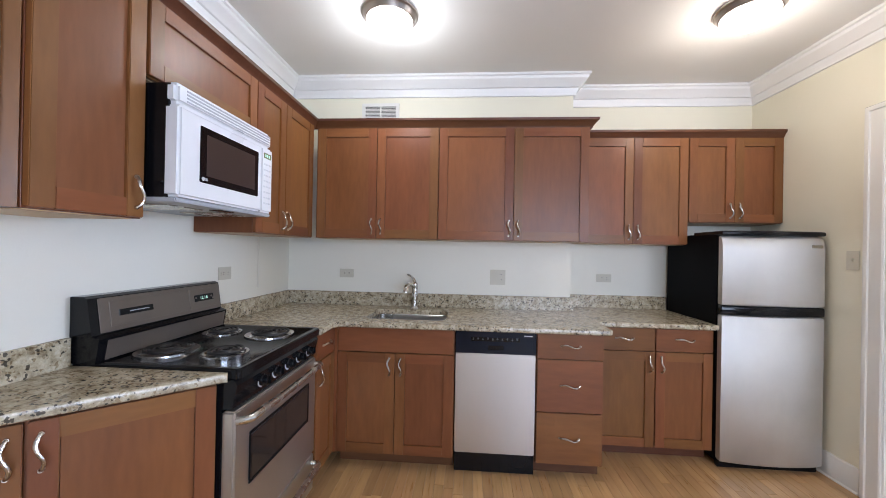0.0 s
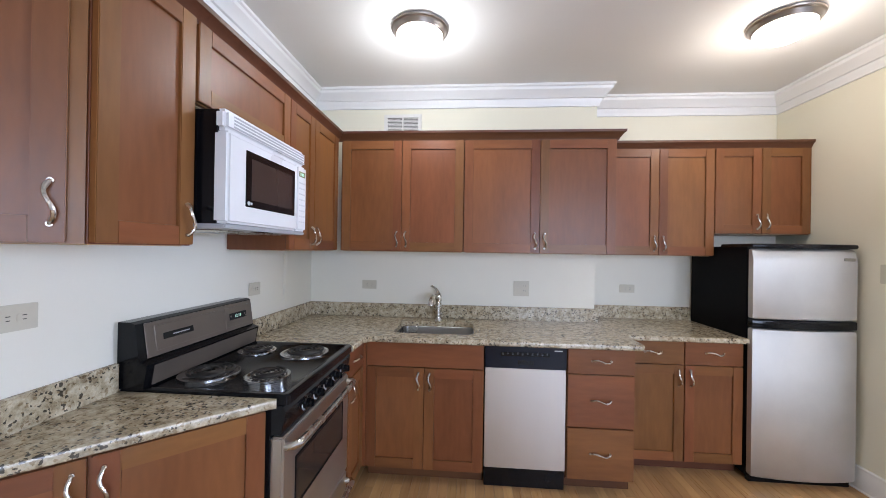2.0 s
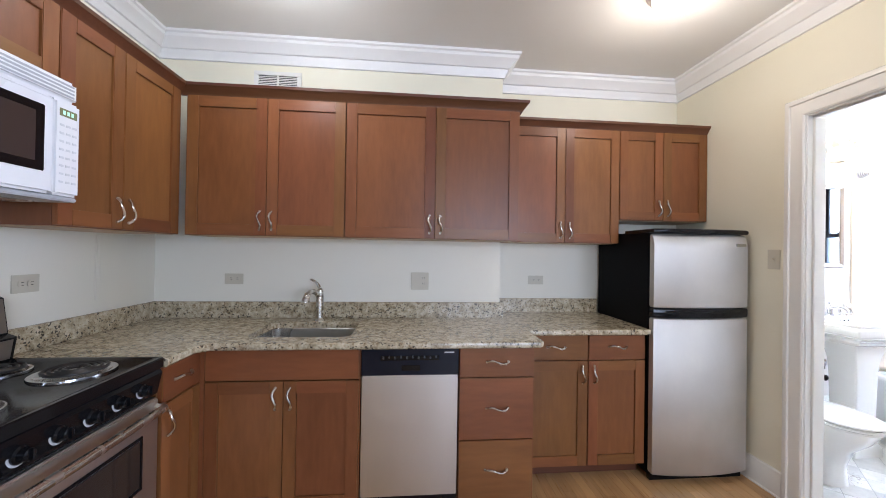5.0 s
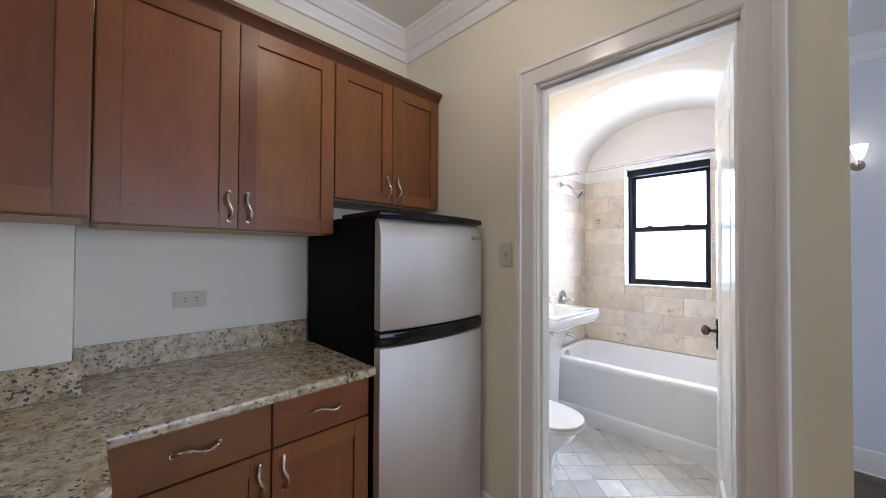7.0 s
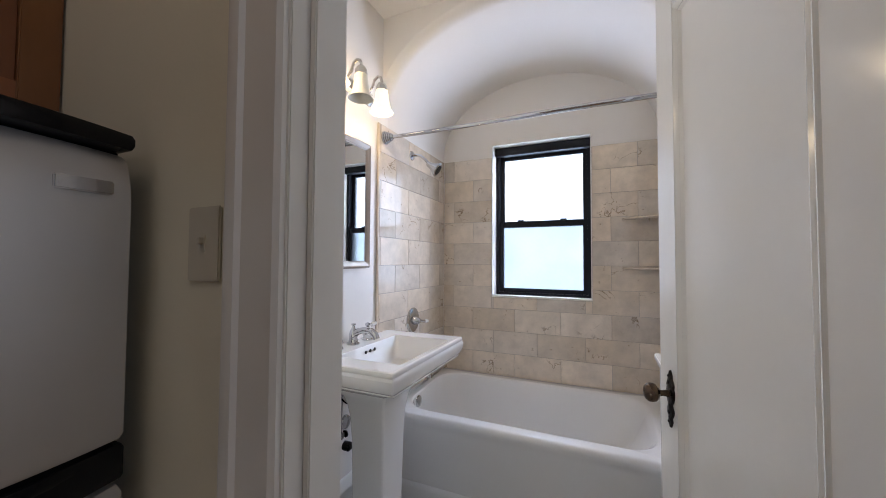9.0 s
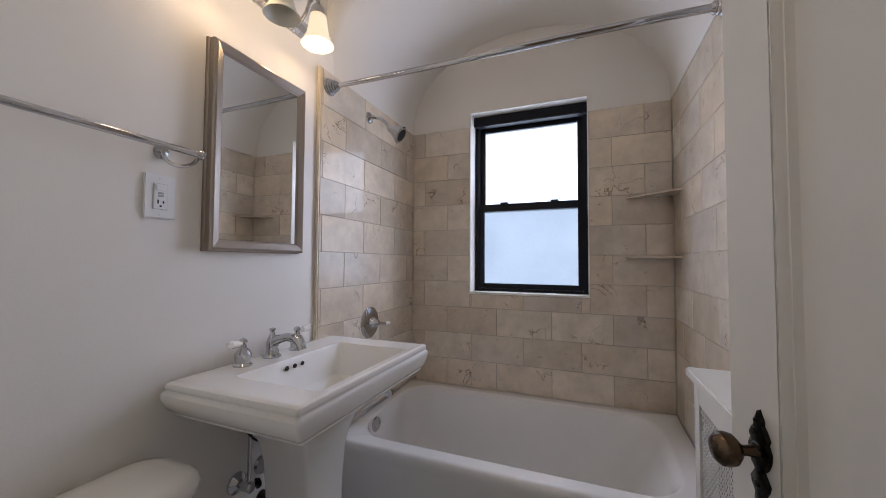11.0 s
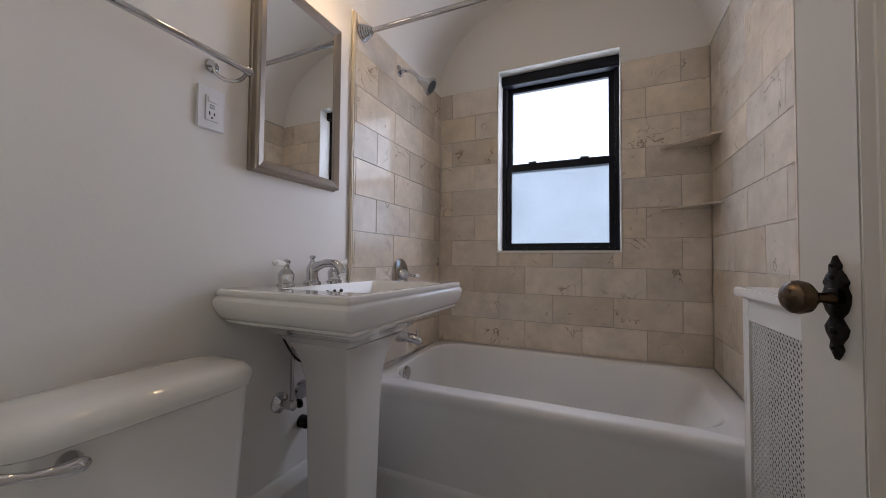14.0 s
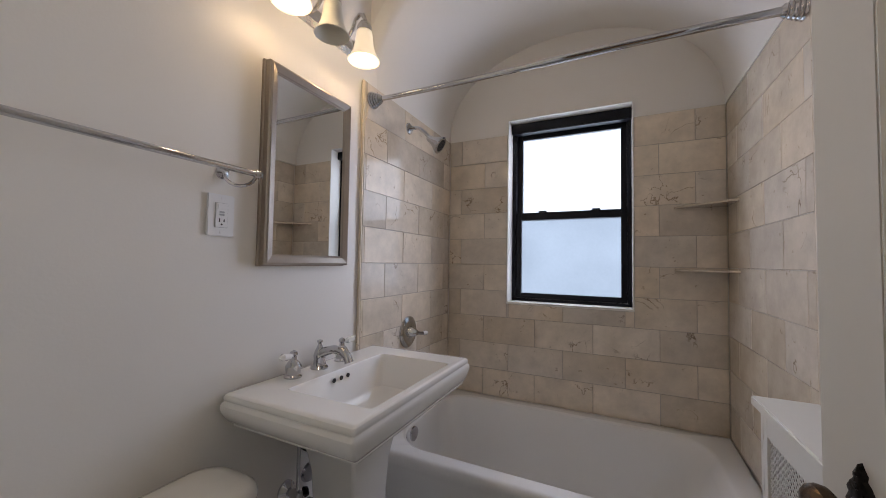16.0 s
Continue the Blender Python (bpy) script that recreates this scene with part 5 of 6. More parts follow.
loft(bm, [rrect(0, 0.055, 0.115, 0.100, 0.012, 0.0), rrect(0, 0.055, 0.115, 0.100, 0.012, 0.060), rrect(0, 0.055, 0.109, 0.094, 0.012, 0.075), rrect(0, 0.055, 0.094, 0.086, 0.012, 0.095), rrect(0, 0.055, 0.084, 0.080, 0.012, 0.20), rrect(0, 0.055, 0.090, 0.086, 0.012, 0.55), rrect(0, 0.055, 0.097, 0.090, 0.012, 0.650), rrect(0, 0.054, 0.110, 0.098, 0.012, 0.710), rrect(0, 0.052, 0.126, 0.108, 0.012, 0.748), rrect(0, 0.047, 0.145, 0.120, 0.012, 0.774), rrect(0, 0.045, 0.148, 0.122, 0.012, 0.7815)])
part("pedestal", bm, CERAMIC, basin)
for i in (-1, 0, 1):
    part("overflow_hole", lathe(bmesh.new(), [(0.0075, 0.0), (0.0075, 0.003)], (0.034 * i - 0.02, 0.095 - 0.006, 0.932), "y", 12), GAP, bs, "dark overflow hole")
part("drain", lathe(bmesh.new(), [(0.022, 0.818), (0.020, 0.821), (0, 0.820)], (0.0, -0.03, 0)), CHROME, basin, "chrome drain")

fc = thing("basin_faucet", "chrome three-piece basin faucet with white lever handles", "faucet", (bcx - 0.036, bcy + 0.176, 0.957))
part("spout", lathe(bmesh.new(), [(0.030, 0.0), (0.030, 0.005), (0.022, 0.012), (0.019, 0.030), (0.021, 0.045), (0.016, 0.062), (0.010, 0.072), (0.006, 0.085), (0.010, 0.090), (0.010, 0.096), (0, 0.099)]), CHROME, fc)
part("spout_arm", tube(bmesh.new(), [(0, 0, 0.045), (0, -0.03, 0.062), (0, -0.065, 0.072), (0, -0.10, 0.070), (0, -0.122, 0.055), (0, -0.13, 0.035)], [0.017, 0.016, 0.0145, 0.0145, 0.0155, 0.016], 12), CHROME, fc)
for s in (-1, 1):
    hd = part("handle", lathe(bmesh.new(), [(0.028, 0.0), (0.028, 0.005), (0.022, 0.010), (0.024, 0.025), (0.025, 0.036), (0.018, 0.048), (0.010, 0.056), (0.009, 0.066), (0.013, 0.072), (0.011, 0.080), (0, 0.086)], (0.112 * s, 0, 0)), CHROME, fc)
    part("lever", tube(bmesh.new(), [(0.112 * s, 0, 0.070), (0.112 * s + 0.020 * s, -0.006, 0.070), (0.112 * s + 0.022 * s, -0.006, 0.070), (0.112 * s + 0.05 * s, -0.010, 0.074), (0.112 * s + 0.062 * s, -0.011, 0.076)], [0.006, 0.006, 0.0105, 0.0115, 0.004], 12), CERAMIC, hd, "white porcelain lever")

# supply pipe and stop valve under the basin
t = thing("supply_valve", "chrome supply pipe with a stop valve and dark cap", "valve", (3.548, BATH_N, 0.566))
part("flange", lathe(bmesh.new(), [(0.034, -0.001), (0.033, -0.006), (0.022, -0.012), (0.014, -0.018)], (0, 0, 0), "y"), CHROME, t)
part("valve", tube(bmesh.new(), [(0, -0.01, 0), (0, -0.035, 0), (0, -0.037, 0), (0, -0.066, 0), (0, -0.070, 0.0)], [0.011, 0.011, 0.016, 0.016, 0.010], 14), CHROME, t)
part("valve_knob", tube(bmesh.new(), [(0.014, -0.052, -0.002), (0.026, -0.056, -0.004), (0.028, -0.056, -0.004), (0.038, -0.058, -0.006)], [0.006, 0.006, 0.017, 0.015], 14, flat=0.7), IRON, t, "dark oval valve knob")
part("pipe", tube(bmesh.new(), [(0, -0.055, 0.0), (0.0, -0.055, 0.10), (0.001, -0.057, 0.20), (0.002, -0.060, 0.275)], 0.0062, 10), CHROME, t)
cord = [(-0.052 + 0.115 * u, -0.055 - 0.035 * u, 0.285 - 0.135 * math.sin(math.pi * min(1.0, 0.08 + 0.62 * u)) - 0.02 * u) for u in (q / 14 for q in range(15))]
part("hose", tube(bmesh.new(), cord, 0.0036, 8), BLACK, t, "black drain rod cable")
part("cap", lathe(bmesh.new(), [(0.022, -0.002), (0.022, -0.03), (0.010, -0.04)], (0.096, 0, -0.098), "y", 14), IRON, t, "dark corroded pipe cap")
part("flange", lathe(bmesh.new(), [(0.034, -0.001), (0.03, -0.010), (0.014, -0.016)], (0.098, 0, 0.012), "y"), CHROME, t)

# toilet
to = thing("toilet", "white porcelain toilet with the lid closed", "toilet", (3.085, 0, 0))
bm = bmesh.new()
def bowl_ring(z, rx, y0_, y1_, p=2.4, n=28):
    cy_, ry = (y0_ + y1_) / 2, (y1_ - y0_) / 2
    pts = []
    for i in range(n):
        a = 2 * math.pi * i / n
        c_, s_ = math.cos(a), math.sin(a)
        pts.append((rx * math.copysign(abs(c_) ** (2 / p), c_), cy_ + ry * math.copysign(abs(s_) ** (2 / p), s_), z))
    return pts
loft(bm, [bowl_ring(0.0, 0.105, 2.55, 3.02, 3.2), bowl_ring(0.02, 0.105, 2.55, 3.02, 3.2), bowl_ring(0.12, 0.092, 2.555, 3.0, 3), bowl_ring(0.22, 0.105, 2.52, 2.99, 2.6), bowl_ring(0.32, 0.155, 2.425, 2.98, 2.3), bowl_ring(0.385, 0.178, 2.385, 2.96, 2.2), bowl_ring(0.398, 0.176, 2.388, 2.955, 2.2)])
part("bowl", bm, CERAMIC, to)
part("seat", loft(bmesh.new(), [bowl_ring(0.399, 0.178, 2.380, 2.875, 2.2), bowl_ring(0.404, 0.184, 2.372, 2.88, 2.2), bowl_ring(0.414, 0.183, 2.374, 2.88, 2.2), bowl_ring(0.417, 0.178, 2.38, 2.875, 2.2)]), CERAMIC, to)
part("lid", loft(bmesh.new(), [bowl_ring(0.419, 0.180, 2.376, 2.88, 2.2), bowl_ring(0.426, 0.186, 2.368, 2.885, 2.2), bowl_ring(0.434, 0.183, 2.372, 2.882, 2.2), bowl_ring(0.440, 0.150, 2.42, 2.85, 2.2)]), CERAMIC, to)
bm = bmesh.new()
loft(bm, [rrect(0, 2.988, 0.175, 0.082, 0.04, 0.40), rrect(0, 2.990, 0.188, 0.086, 0.04, 0.46), rrect(0, 2.995, 0.207, 0.096, 0.045, 0.742)])
tank = part("tank", bm, CERAMIC, to)
bm = bmesh.new()
loft(bm, [rrect(0, 2.993, 0.208, 0.100, 0.06, 0.742, 8), rrect(0, 2.993, 0.219, 0.108, 0.068, 0.747, 8), rrect(0, 2.993, 0.223, 0.110, 0.072, 0.758, 8), rrect(0, 2.993, 0.223, 0.110, 0.072, 0.768, 8), rrect(0, 2.993, 0.218, 0.105, 0.070, 0.780, 8), rrect(0, 2.993, 0.205, 0.094, 0.064, 0.790, 8), rrect(0, 2.993, 0.180, 0.074, 0.055, 0.796, 8), rrect(0, 2.993, 0.12, 0.04, 0.04, 0.799, 8)])
part("tank_lid", bm, CERAMIC, to)
bm = bmesh.new()
lathe(bm, [(0.0165, 2.902), (0.0165, 2.892), (0.013, 2.886), (0.0115, 2.880)], (-0.128, 0, 0.719), "y", 18)
tube(bm, [(-0.112, 2.874, 0.718), (-0.120, 2.873, 0.719), (-0.130, 2.872, 0.719), (-0.145, 2.871, 0.7205), (-0.165, 2.871, 0.7255), (-0.190, 2.871, 0.7335), (-0.212, 2.871, 0.741), (-0.218, 2.871, 0.743)], [0.006, 0.0125, 0.0135, 0.0105, 0.0075, 0.0072, 0.0085, 0.004], 14, flat=0.75)
part("flush_lever", bm, CHROME, tank, "chrome flush lever")

# mirror cabinet
mc = thing("mirror_cabinet", "mirrored medicine cabinet in a brushed nickel frame", "mirror", (0, BATH_N, 0))
mx0, mx1, mz0, mz1 = 3.412, 3.784, 1.313, 1.950
part("box", boxed(mx0 + 0.012, mx1 - 0.012, -0.020, -0.0005, mz0 + 0.012, mz1 - 0.012), NICKEL_DULL, mc)
bm = bmesh.new()
prm = [(-0.004, -0.0005), (-0.004, -0.010), (0.0, -0.012), (0.0, -0.030), (0.003, -0.036), (0.008, -0.038), (0.027, -0.031), (0.030, -0.028), (0.034, -0.026), (0.034, -0.020)]
def mring(x, z, sx, sz):
    return [(x + sx * o, d, z + sz * o) for o, d in prm]
loft(bm, [mring(mx0, mz0, 1, 1), mring(mx1, mz0, -1, 1), mring(mx1, mz1, -1, -1), mring(mx0, mz1, 1, -1), mring(mx0, mz0, 1, 1)], False, False, closed=False)
part("frame", bm, NICKEL_DULL, mc, "bevelled brushed nickel frame", smooth=False)
part("glass", boxed(mx0 + 0.032, mx1 - 0.032, -0.025, -0.021, mz0 + 0.032, mz1 - 0.032), MIRROR, mc, "mirror glass")

# vanity light
vl = thing("wall_light", "brushed nickel wall light with three bell glass shades", "wall light", (3.575, BATH_N, 2.238))
bm = bmesh.new()
loft(bm, [[(x, -0.0005, -0.068), (x, -0.008, -0.068), (x, -0.022, -0.052), (x, -0.022, -0.008), (x, -0.008, 0.008), (x, -0.0005, 0.008)] for x in (-0.235, 0.235)])
part("backplate", bm, NICKEL, vl, smooth=False)
for sx, lit in ((-0.17, True), (0.0, False), (0.17, True)):
    arm = part("arm", tube(bmesh.new(), [(sx, -0.02, -0.03), (sx, -0.045, -0.026), (sx, -0.066, 0.0), (sx, -0.078, 0.032), (sx, -0.098, 0.046), (sx, -0.116, 0.038), (sx, -0.122, 0.020), (sx, -0.122, 0.0)], 0.0075, 10), NICKEL, vl)
    part("socket_cap", lathe(bmesh.new(), [(0.008, 0.012), (0.018, 0.006), (0.026, -0.006), (0.029, -0.030), (0.027, -0.034)], (sx, -0.122, 0)), NICKEL, arm)
    sh_ = part("shade", lathe(bmesh.new(), [(0.028, -0.030), (0.031, -0.045), (0.034, -0.075), (0.040, -0.105), (0.051, -0.130), (0.060, -0.142), (0.058, -0.144), (0.048, -0.131), (0.037, -0.105), (0.031, -0.075), (0.026, -0.045), (0.020, -0.034)], (sx, -0.122, 0)), SHADE_BATH if lit else SHADE_OFF, arm, "glowing frosted bell shade" if lit else "unlit frosted bell shade")
    sh_.visible_shadow = not lit

# towel bars: a bar through ball ends, each on a hoop that curls back to the wall
def towel_bar(label, at, x0, x1, side, stand):
    t = thing("towel_bar", label, "towel bar", at)
    part("bar", tube(bmesh.new(), [(x0, side * stand, 0), (x1, side * stand, 0)], 0.0088, 14), CHROME, t)
    for x, inward in ((x0, 1), (x1, -1)):
        bm = bmesh.new()
        lathe(bm, [(0.0, -0.014), (0.008, -0.012), (0.013, -0.005), (0.0135, 0.003), (0.011, 0.009), (0.0085, 0.012)], (x - inward * 0.006, side * stand, 0), "x", 16)
        hoop = []
        for q in range(11):
            a = math.pi * q / 10
            hoop.append((x + inward * (0.028 - 0.028 * math.cos(a)), side * stand * (0.12 + 0.44 * (1 + math.cos(a))), -0.003 - 0.034 * math.sin(a)))
        tube(bm, hoop, 0.0052, 10)
        lathe(bm, [(0.019, side * 0.0005), (0.018, side * 0.004), (0.009, side * 0.008), (0.0, side * 0.009)], (x + inward * 0.056, 0, -0.003), "y", 20)
        part("bracket", bm, CHROME, t, "curled chrome bracket")
    return t


towel_bar("chrome towel bar on the bathroom wall", (0, BATH_N, 1.573), 2.752, 3.352, -1, 0.064)
towel_bar("chrome towel bar behind the open door", (3.63, 1.50, 1.605), -0.30, 0.292, 1, 0.120)

# safety outlet
t = thing("outlet", "white safety outlet plate under the towel bar", "outlet", (3.294, BATH_N, 1.450))
part("plate", boxed(-0.038, 0.038, -0.007, -0.0005, -0.058, 0.058, bevel=0.0025), WHITE_PLASTIC, t)
part("insert_gap", boxed(-0.0178, 0.0178, -0.0074, -0.006, -0.0342, 0.0342), GREY_PLASTIC, t)
ins = part("insert", boxed(-0.0165, 0.0165, -0.0100, -0.006, -0.0332, 0.0332, bevel=0.001), WHITE_PLASTIC, t)
part("button", boxed(-0.0125, 0.0125, -0.0125, -0.009, 0.016, 0.030, bevel=0.0012), WHITE_PLASTIC, ins)
for z in (0.0085, 0.0015):
    part("button", boxed(-0.007, 0.007, -0.0112, -0.009, z - 0.0026, z + 0.0026, bevel=0.0008), GREY_PLASTIC, ins)
for dx, hh in ((-0.0065, 0.0050), (0.0065, 0.0040)):
    part("slot", boxed(dx - 0.0014, dx + 0.0014, -0.0106, -0.0095, -0.0145 - hh, -0.0145 + hh), GAP, ins)
part("slot", lathe(bmesh.new(), [(0.0026, -0.0106), (0.0026, -0.0095)], (0, 0, -0.0255), "y", 12), GAP, ins)
for z in (-0.047, 0.047):
    part("screw", lathe(bmesh.new(), [(0.0032, -0.0064), (0.0030, -0.0078), (0, -0.0080)], (0, 0, z), "y", 10), WHITE_PLASTIC, t)

# shower fittings
TN = BATH_N - 0.012
t = thing("wall_shower", "chrome shower head on a short bent arm", "shower", (4.262, TN, 2.029))
part("flange", lathe(bmesh.new(), [(0.030, 0.0), (0.028, -0.006), (0.012, -0.012)], (0, 0, 0), "y"), CHROME, t)
SWING = Matrix.Rotation(radians(10), 3, "Z")
part("arm", tube(bmesh.new(), [(0, -0.004, 0), (0.012, -0.03, 0.004)] + [SWING @ Vector(q) for q in ((0, -0.06, -0.006), (0, -0.09, -0.030), (0, -0.118, -0.062))], 0.0105, 10), CHROME, t)
bm = bmesh.new()
lathe(bm, [(0.013, 0.018), (0.019, 0.004), (0.019, -0.008), (0.028, -0.030), (0.043, -0.054), (0.046, -0.060), (0.046, -0.066), (0.041, -0.069), (0, -0.067)])
bmesh.ops.rotate(bm, cent=(0, 0, 0), matrix=Matrix.Rotation(radians(-56), 3, "X"), verts=bm.verts)
bmesh.ops.translate(bm, vec=(0, -0.120, -0.066), verts=bm.verts)
bmesh.ops.rotate(bm, cent=(0, 0, 0), matrix=SWING, verts=bm.verts)
hd = part("head", bm, CHROME, t)
bm = bmesh.new()
lathe(bm, [(0.034, -0.0678), (0.033, -0.0692), (0, -0.0692)], n=20)
for k, (nr, cnt) in enumerate(((0.012, 6), (0.026, 12))):
    for i in range(cnt):
        a = 2 * math.pi * i / cnt
        lathe(bm, [(0.004, -0.066), (0.003, -0.0705), (0, -0.0705)], (nr * math.cos(a), nr * math.sin(a), 0), n=6)
bmesh.ops.rotate(bm, cent=(0, 0, 0), matrix=Matrix.Rotation(radians(-56), 3, "X"), verts=bm.verts)
bmesh.ops.translate(bm, vec=(0, -0.120, -0.066), verts=bm.verts)
bmesh.ops.rotate(bm, cent=(0, 0, 0), matrix=SWING, verts=bm.verts)
part("nozzles", bm, BLACK, hd, "dark spray nozzles")
t = thing("shower_valve", "round chrome shower valve with a white tipped lever", "valve", (4.288, TN, 0.967))
part("plate", lathe(bmesh.new(), [(0.080, 0.0), (0.080, -0.004), (0.072, -0.010), (0.050, -0.013), (0.03, -0.016), (0.026, -0.035), (0.020, -0.045), (0.012, -0.058), (0, -0.060)], (0, 0, 0), "y", 36), CHROME, t)
part("lever", tube(bmesh.new(), [(0, -0.048, 0), (0.03, -0.058, -0.006), (0.05, -0.062, -0.01)], [0.010, 0.008, 0.009], 10), CHROME, t)
part("tip", tube(bmesh.new(), [(0.05, -0.062, -0.01), (0.062, -0.064, -0.010), (0.082, -0.067, -0.012), (0.088, -0.068, -0.012)], [0.008, 0.012, 0.011, 0.004], 12), CERAMIC, t, "white porcelain tip")
t = thing("tub_spout", "chrome tub spout with a diverter knob", "spout", (4.285, TN, 0.646))
part("body", tube(bmesh.new(), [(0, 0, 0), (0, -0.01, 0), (0, -0.06, -0.002), (0, -0.105, -0.008), (0, -0.125, -0.020), (0, -0.130, -0.032)], [0.031, 0.030, 0.026, 0.023, 0.020, 0.016], 18), CHROME, t)
part("diverter", lathe(bmesh.new(), [(0.004, 0.012), (0.004, 0.028), (0.008, 0.031), (0.007, 0.038), (0, 0.04)], (0, -0.108, 0.0)), CHROME, t)

# curtain rod
t = thing("curtain_rod", "chrome shower curtain rod across the tub alcove", "curtain rod", (0, 0, 0))
pts = [(3.945 + 0.075 * (1 - i / 6) * 0.5, 1.645 + (TN - 1.65) * i / 6, 2.046 + 0.004 * math.sin(i) + 0.002 * (6 - i)) for i in range(7)]
part("rod", tube(bmesh.new(), pts[:4], 0.0125, 14), CHROME, t)
part("rod", tube(bmesh.new(), pts[3:], 0.0108, 14), CHROME, t)
for p_, s in ((pts[0], 1), (pts[-1], -1)):
    bm = bmesh.new()
    prf = []
    for k in range(5):
        prf += [(0.036 - 0.0042 * k, s * (0.010 * k)), (0.0375 - 0.0042 * k, s * (0.010 * k + 0.005)), (0.034 - 0.0042 * k, s * (0.010 * k + 0.009))]
    lathe(bm, [(0.0, 0.0)] + prf + [(0.012, s * 0.056)], (p_[0], TUB_S if s > 0 else TN, p_[2]), "y")
    part("end_cup", bm, CHROME, t, "ribbed chrome end cup")

# corner shelves
for z in (1.314, 1.626):
    t = tagged(part("corner_shelf", loft(bmesh.new(), [[(BATH_E, TUB_S, h), (BATH_E - 0.190 + s, TUB_S, h), (BATH_E - 0.180 + s, TUB_S + 0.03, h), (BATH_E - 0.03, TUB_S + 0.205 - s, h), (BATH_E, TUB_S + 0.215 - s, h)] for h, s in ((z - 0.010, 0.003), (z - 0.007, 0.0), (z - 0.002, 0.0), (z, 0.003))]), TILE), "cream marble corner shelf in the tub alcove", "shelf", "tub shelves")

# radiator cover
rc = thing("radiator_cover", "white radiator cover with a perforated metal grille", "radiator cover", (3.50, 1.505, 0))
RW, RDp, RH = 0.452, 0.258, 0.948
bm = bmesh.new()
box(bm, 0, 0.02, 0, RDp, 0, RH, 0.001)
box(bm, RW - 0.02, RW, 0, RDp, 0, RH, 0.001)
box(bm, 0.02, 0.045, RDp - 0.02, RDp, 0, RH, 0.001)
box(bm, RW - 0.045, RW - 0.02, RDp - 0.02, RDp, 0, RH, 0.001)
box(bm, 0.045, RW - 0.045, RDp - 0.02, RDp, RH - 0.062, RH, 0.001)
box(bm, 0.045, RW - 0.045, RDp - 0.02, RDp, 0, 0.07, 0.001)
part("frame", bm, TRIM, rc)
part("top", boxed(-0.012, RW + 0.012, 0, RDp + 0.018, RH, RH + 0.026, bevel=0.004), TRIM, rc)
# the shade inside the cover is put in as a dark board
part("back", boxed(0.02, RW - 0.02, 0.20, 0.21, 0, RH), GAP, rc, "dark board painting in the shade behind the grille")
bm = bmesh.new()
gx0, gx1, gz0, gz1, pit = 0.045, RW - 0.045, 0.07, RH - 0.062, 0.0165
yg0, yg1 = RDp - 0.0060, RDp - 0.0052
nz = int((gz1 - gz0) / pit) + 1
for i in range(nz):
    z = gz0 + pit * i
    box(bm, gx0, gx1, yg0, yg1, z - 0.0014, z + 0.0014)
k = pit * 2
slope = 1.0
w_, h_ = gx1 - gx0, gz1 - gz0
def strip(a, b, t=0.0013):
    d = Vector((b[0] - a[0], 0, b[1] - a[1])).normalized()
    n_ = Vector((-d.z, 0, d.x)) * t
    q = [Vector((a[0], yg0 - 0.0002, a[1])), Vector((b[0], yg0 - 0.0002, b[1]))]
    vs = [bm.verts.new(p) for p in (q[0] - n_, q[1] - n_, q[1] + n_, q[0] + n_)]
    vt = [bm.verts.new(v.co + Vector((0, yg1 - yg0 + 0.0004, 0))) for v in vs]
    bm.faces.new(vt)
    bm.faces.new(vs[::-1])
    for i in range(4):
        bm.faces.new((vs[i], vs[(i + 1) % 4], vt[(i + 1) % 4], vt[i]))
c = -h_
while c < w_:
    x_a, x_b = max(0, c), min(w_, c + h_)
    if x_b - x_a > 0.01:
        strip((gx0 + x_a, gz0 + x_a - c), (gx0 + x_b, gz0 + x_b - c))
        strip((gx0 + x_a, gz1 - (x_a - c)), (gx0 + x_b, gz1 - (x_b - c)))
    c += pit
for i in range(int(w_ / pit) + 1):
    x = gx0 + pit * i
    box(bm, x - 0.0014, x + 0.0014, yg0 - 0.0001, yg1 + 0.0001, gz0, gz1)
part("grille", bm, TRIM, rc, "white perforated metal grille", smooth=False)

# sconce in the next room
t = thing("wall_sconce", "nickel wall sconce with a lit white glass cone", "wall light", (FAR_E, 1.246, 1.985))
part("plate", lathe(bmesh.new(), [(0.034, -0.0005), (0.031, -0.010), (0.012, -0.016)], (0, 0, -0.02), "x"), NICKEL_DULL, t)
part("arm", tube(bmesh.new(), [(-0.01, 0, -0.02), (-0.05, 0, -0.036), (-0.085, 0, -0.022), (-0.092, 0, 0.002)], 0.005, 8), NICKEL_DULL, t)
part("shade", lathe(bmesh.new(), [(0.013, 0.0), (0.020, 0.014), (0.030, 0.050), (0.041, 0.092), (0.038, 0.092), (0.026, 0.050), (0.016, 0.016)], (-0.092, 0, 0)), SHADE, t, "glowing white glass cone")

# room window behind the kitchen
rw = thing("window_2", "wide white framed window of the room", "window", (0, 0, 0), kind="structure")
bm = bmesh.new()
for b in ((1.0, 1.07, 0.75, 2.45), (3.53, 3.6, 0.75, 2.45), (1.07, 3.53, 0.75, 0.82), (1.07, 3.53, 2.38, 2.45), (2.27, 2.33, 0.82, 2.38)):
    box(bm, b[0], b[1], SOUTH - 0.10, SOUTH - 0.03, b[2], b[3], 0.004)
part("window_frame", bm, TRIM, rw)


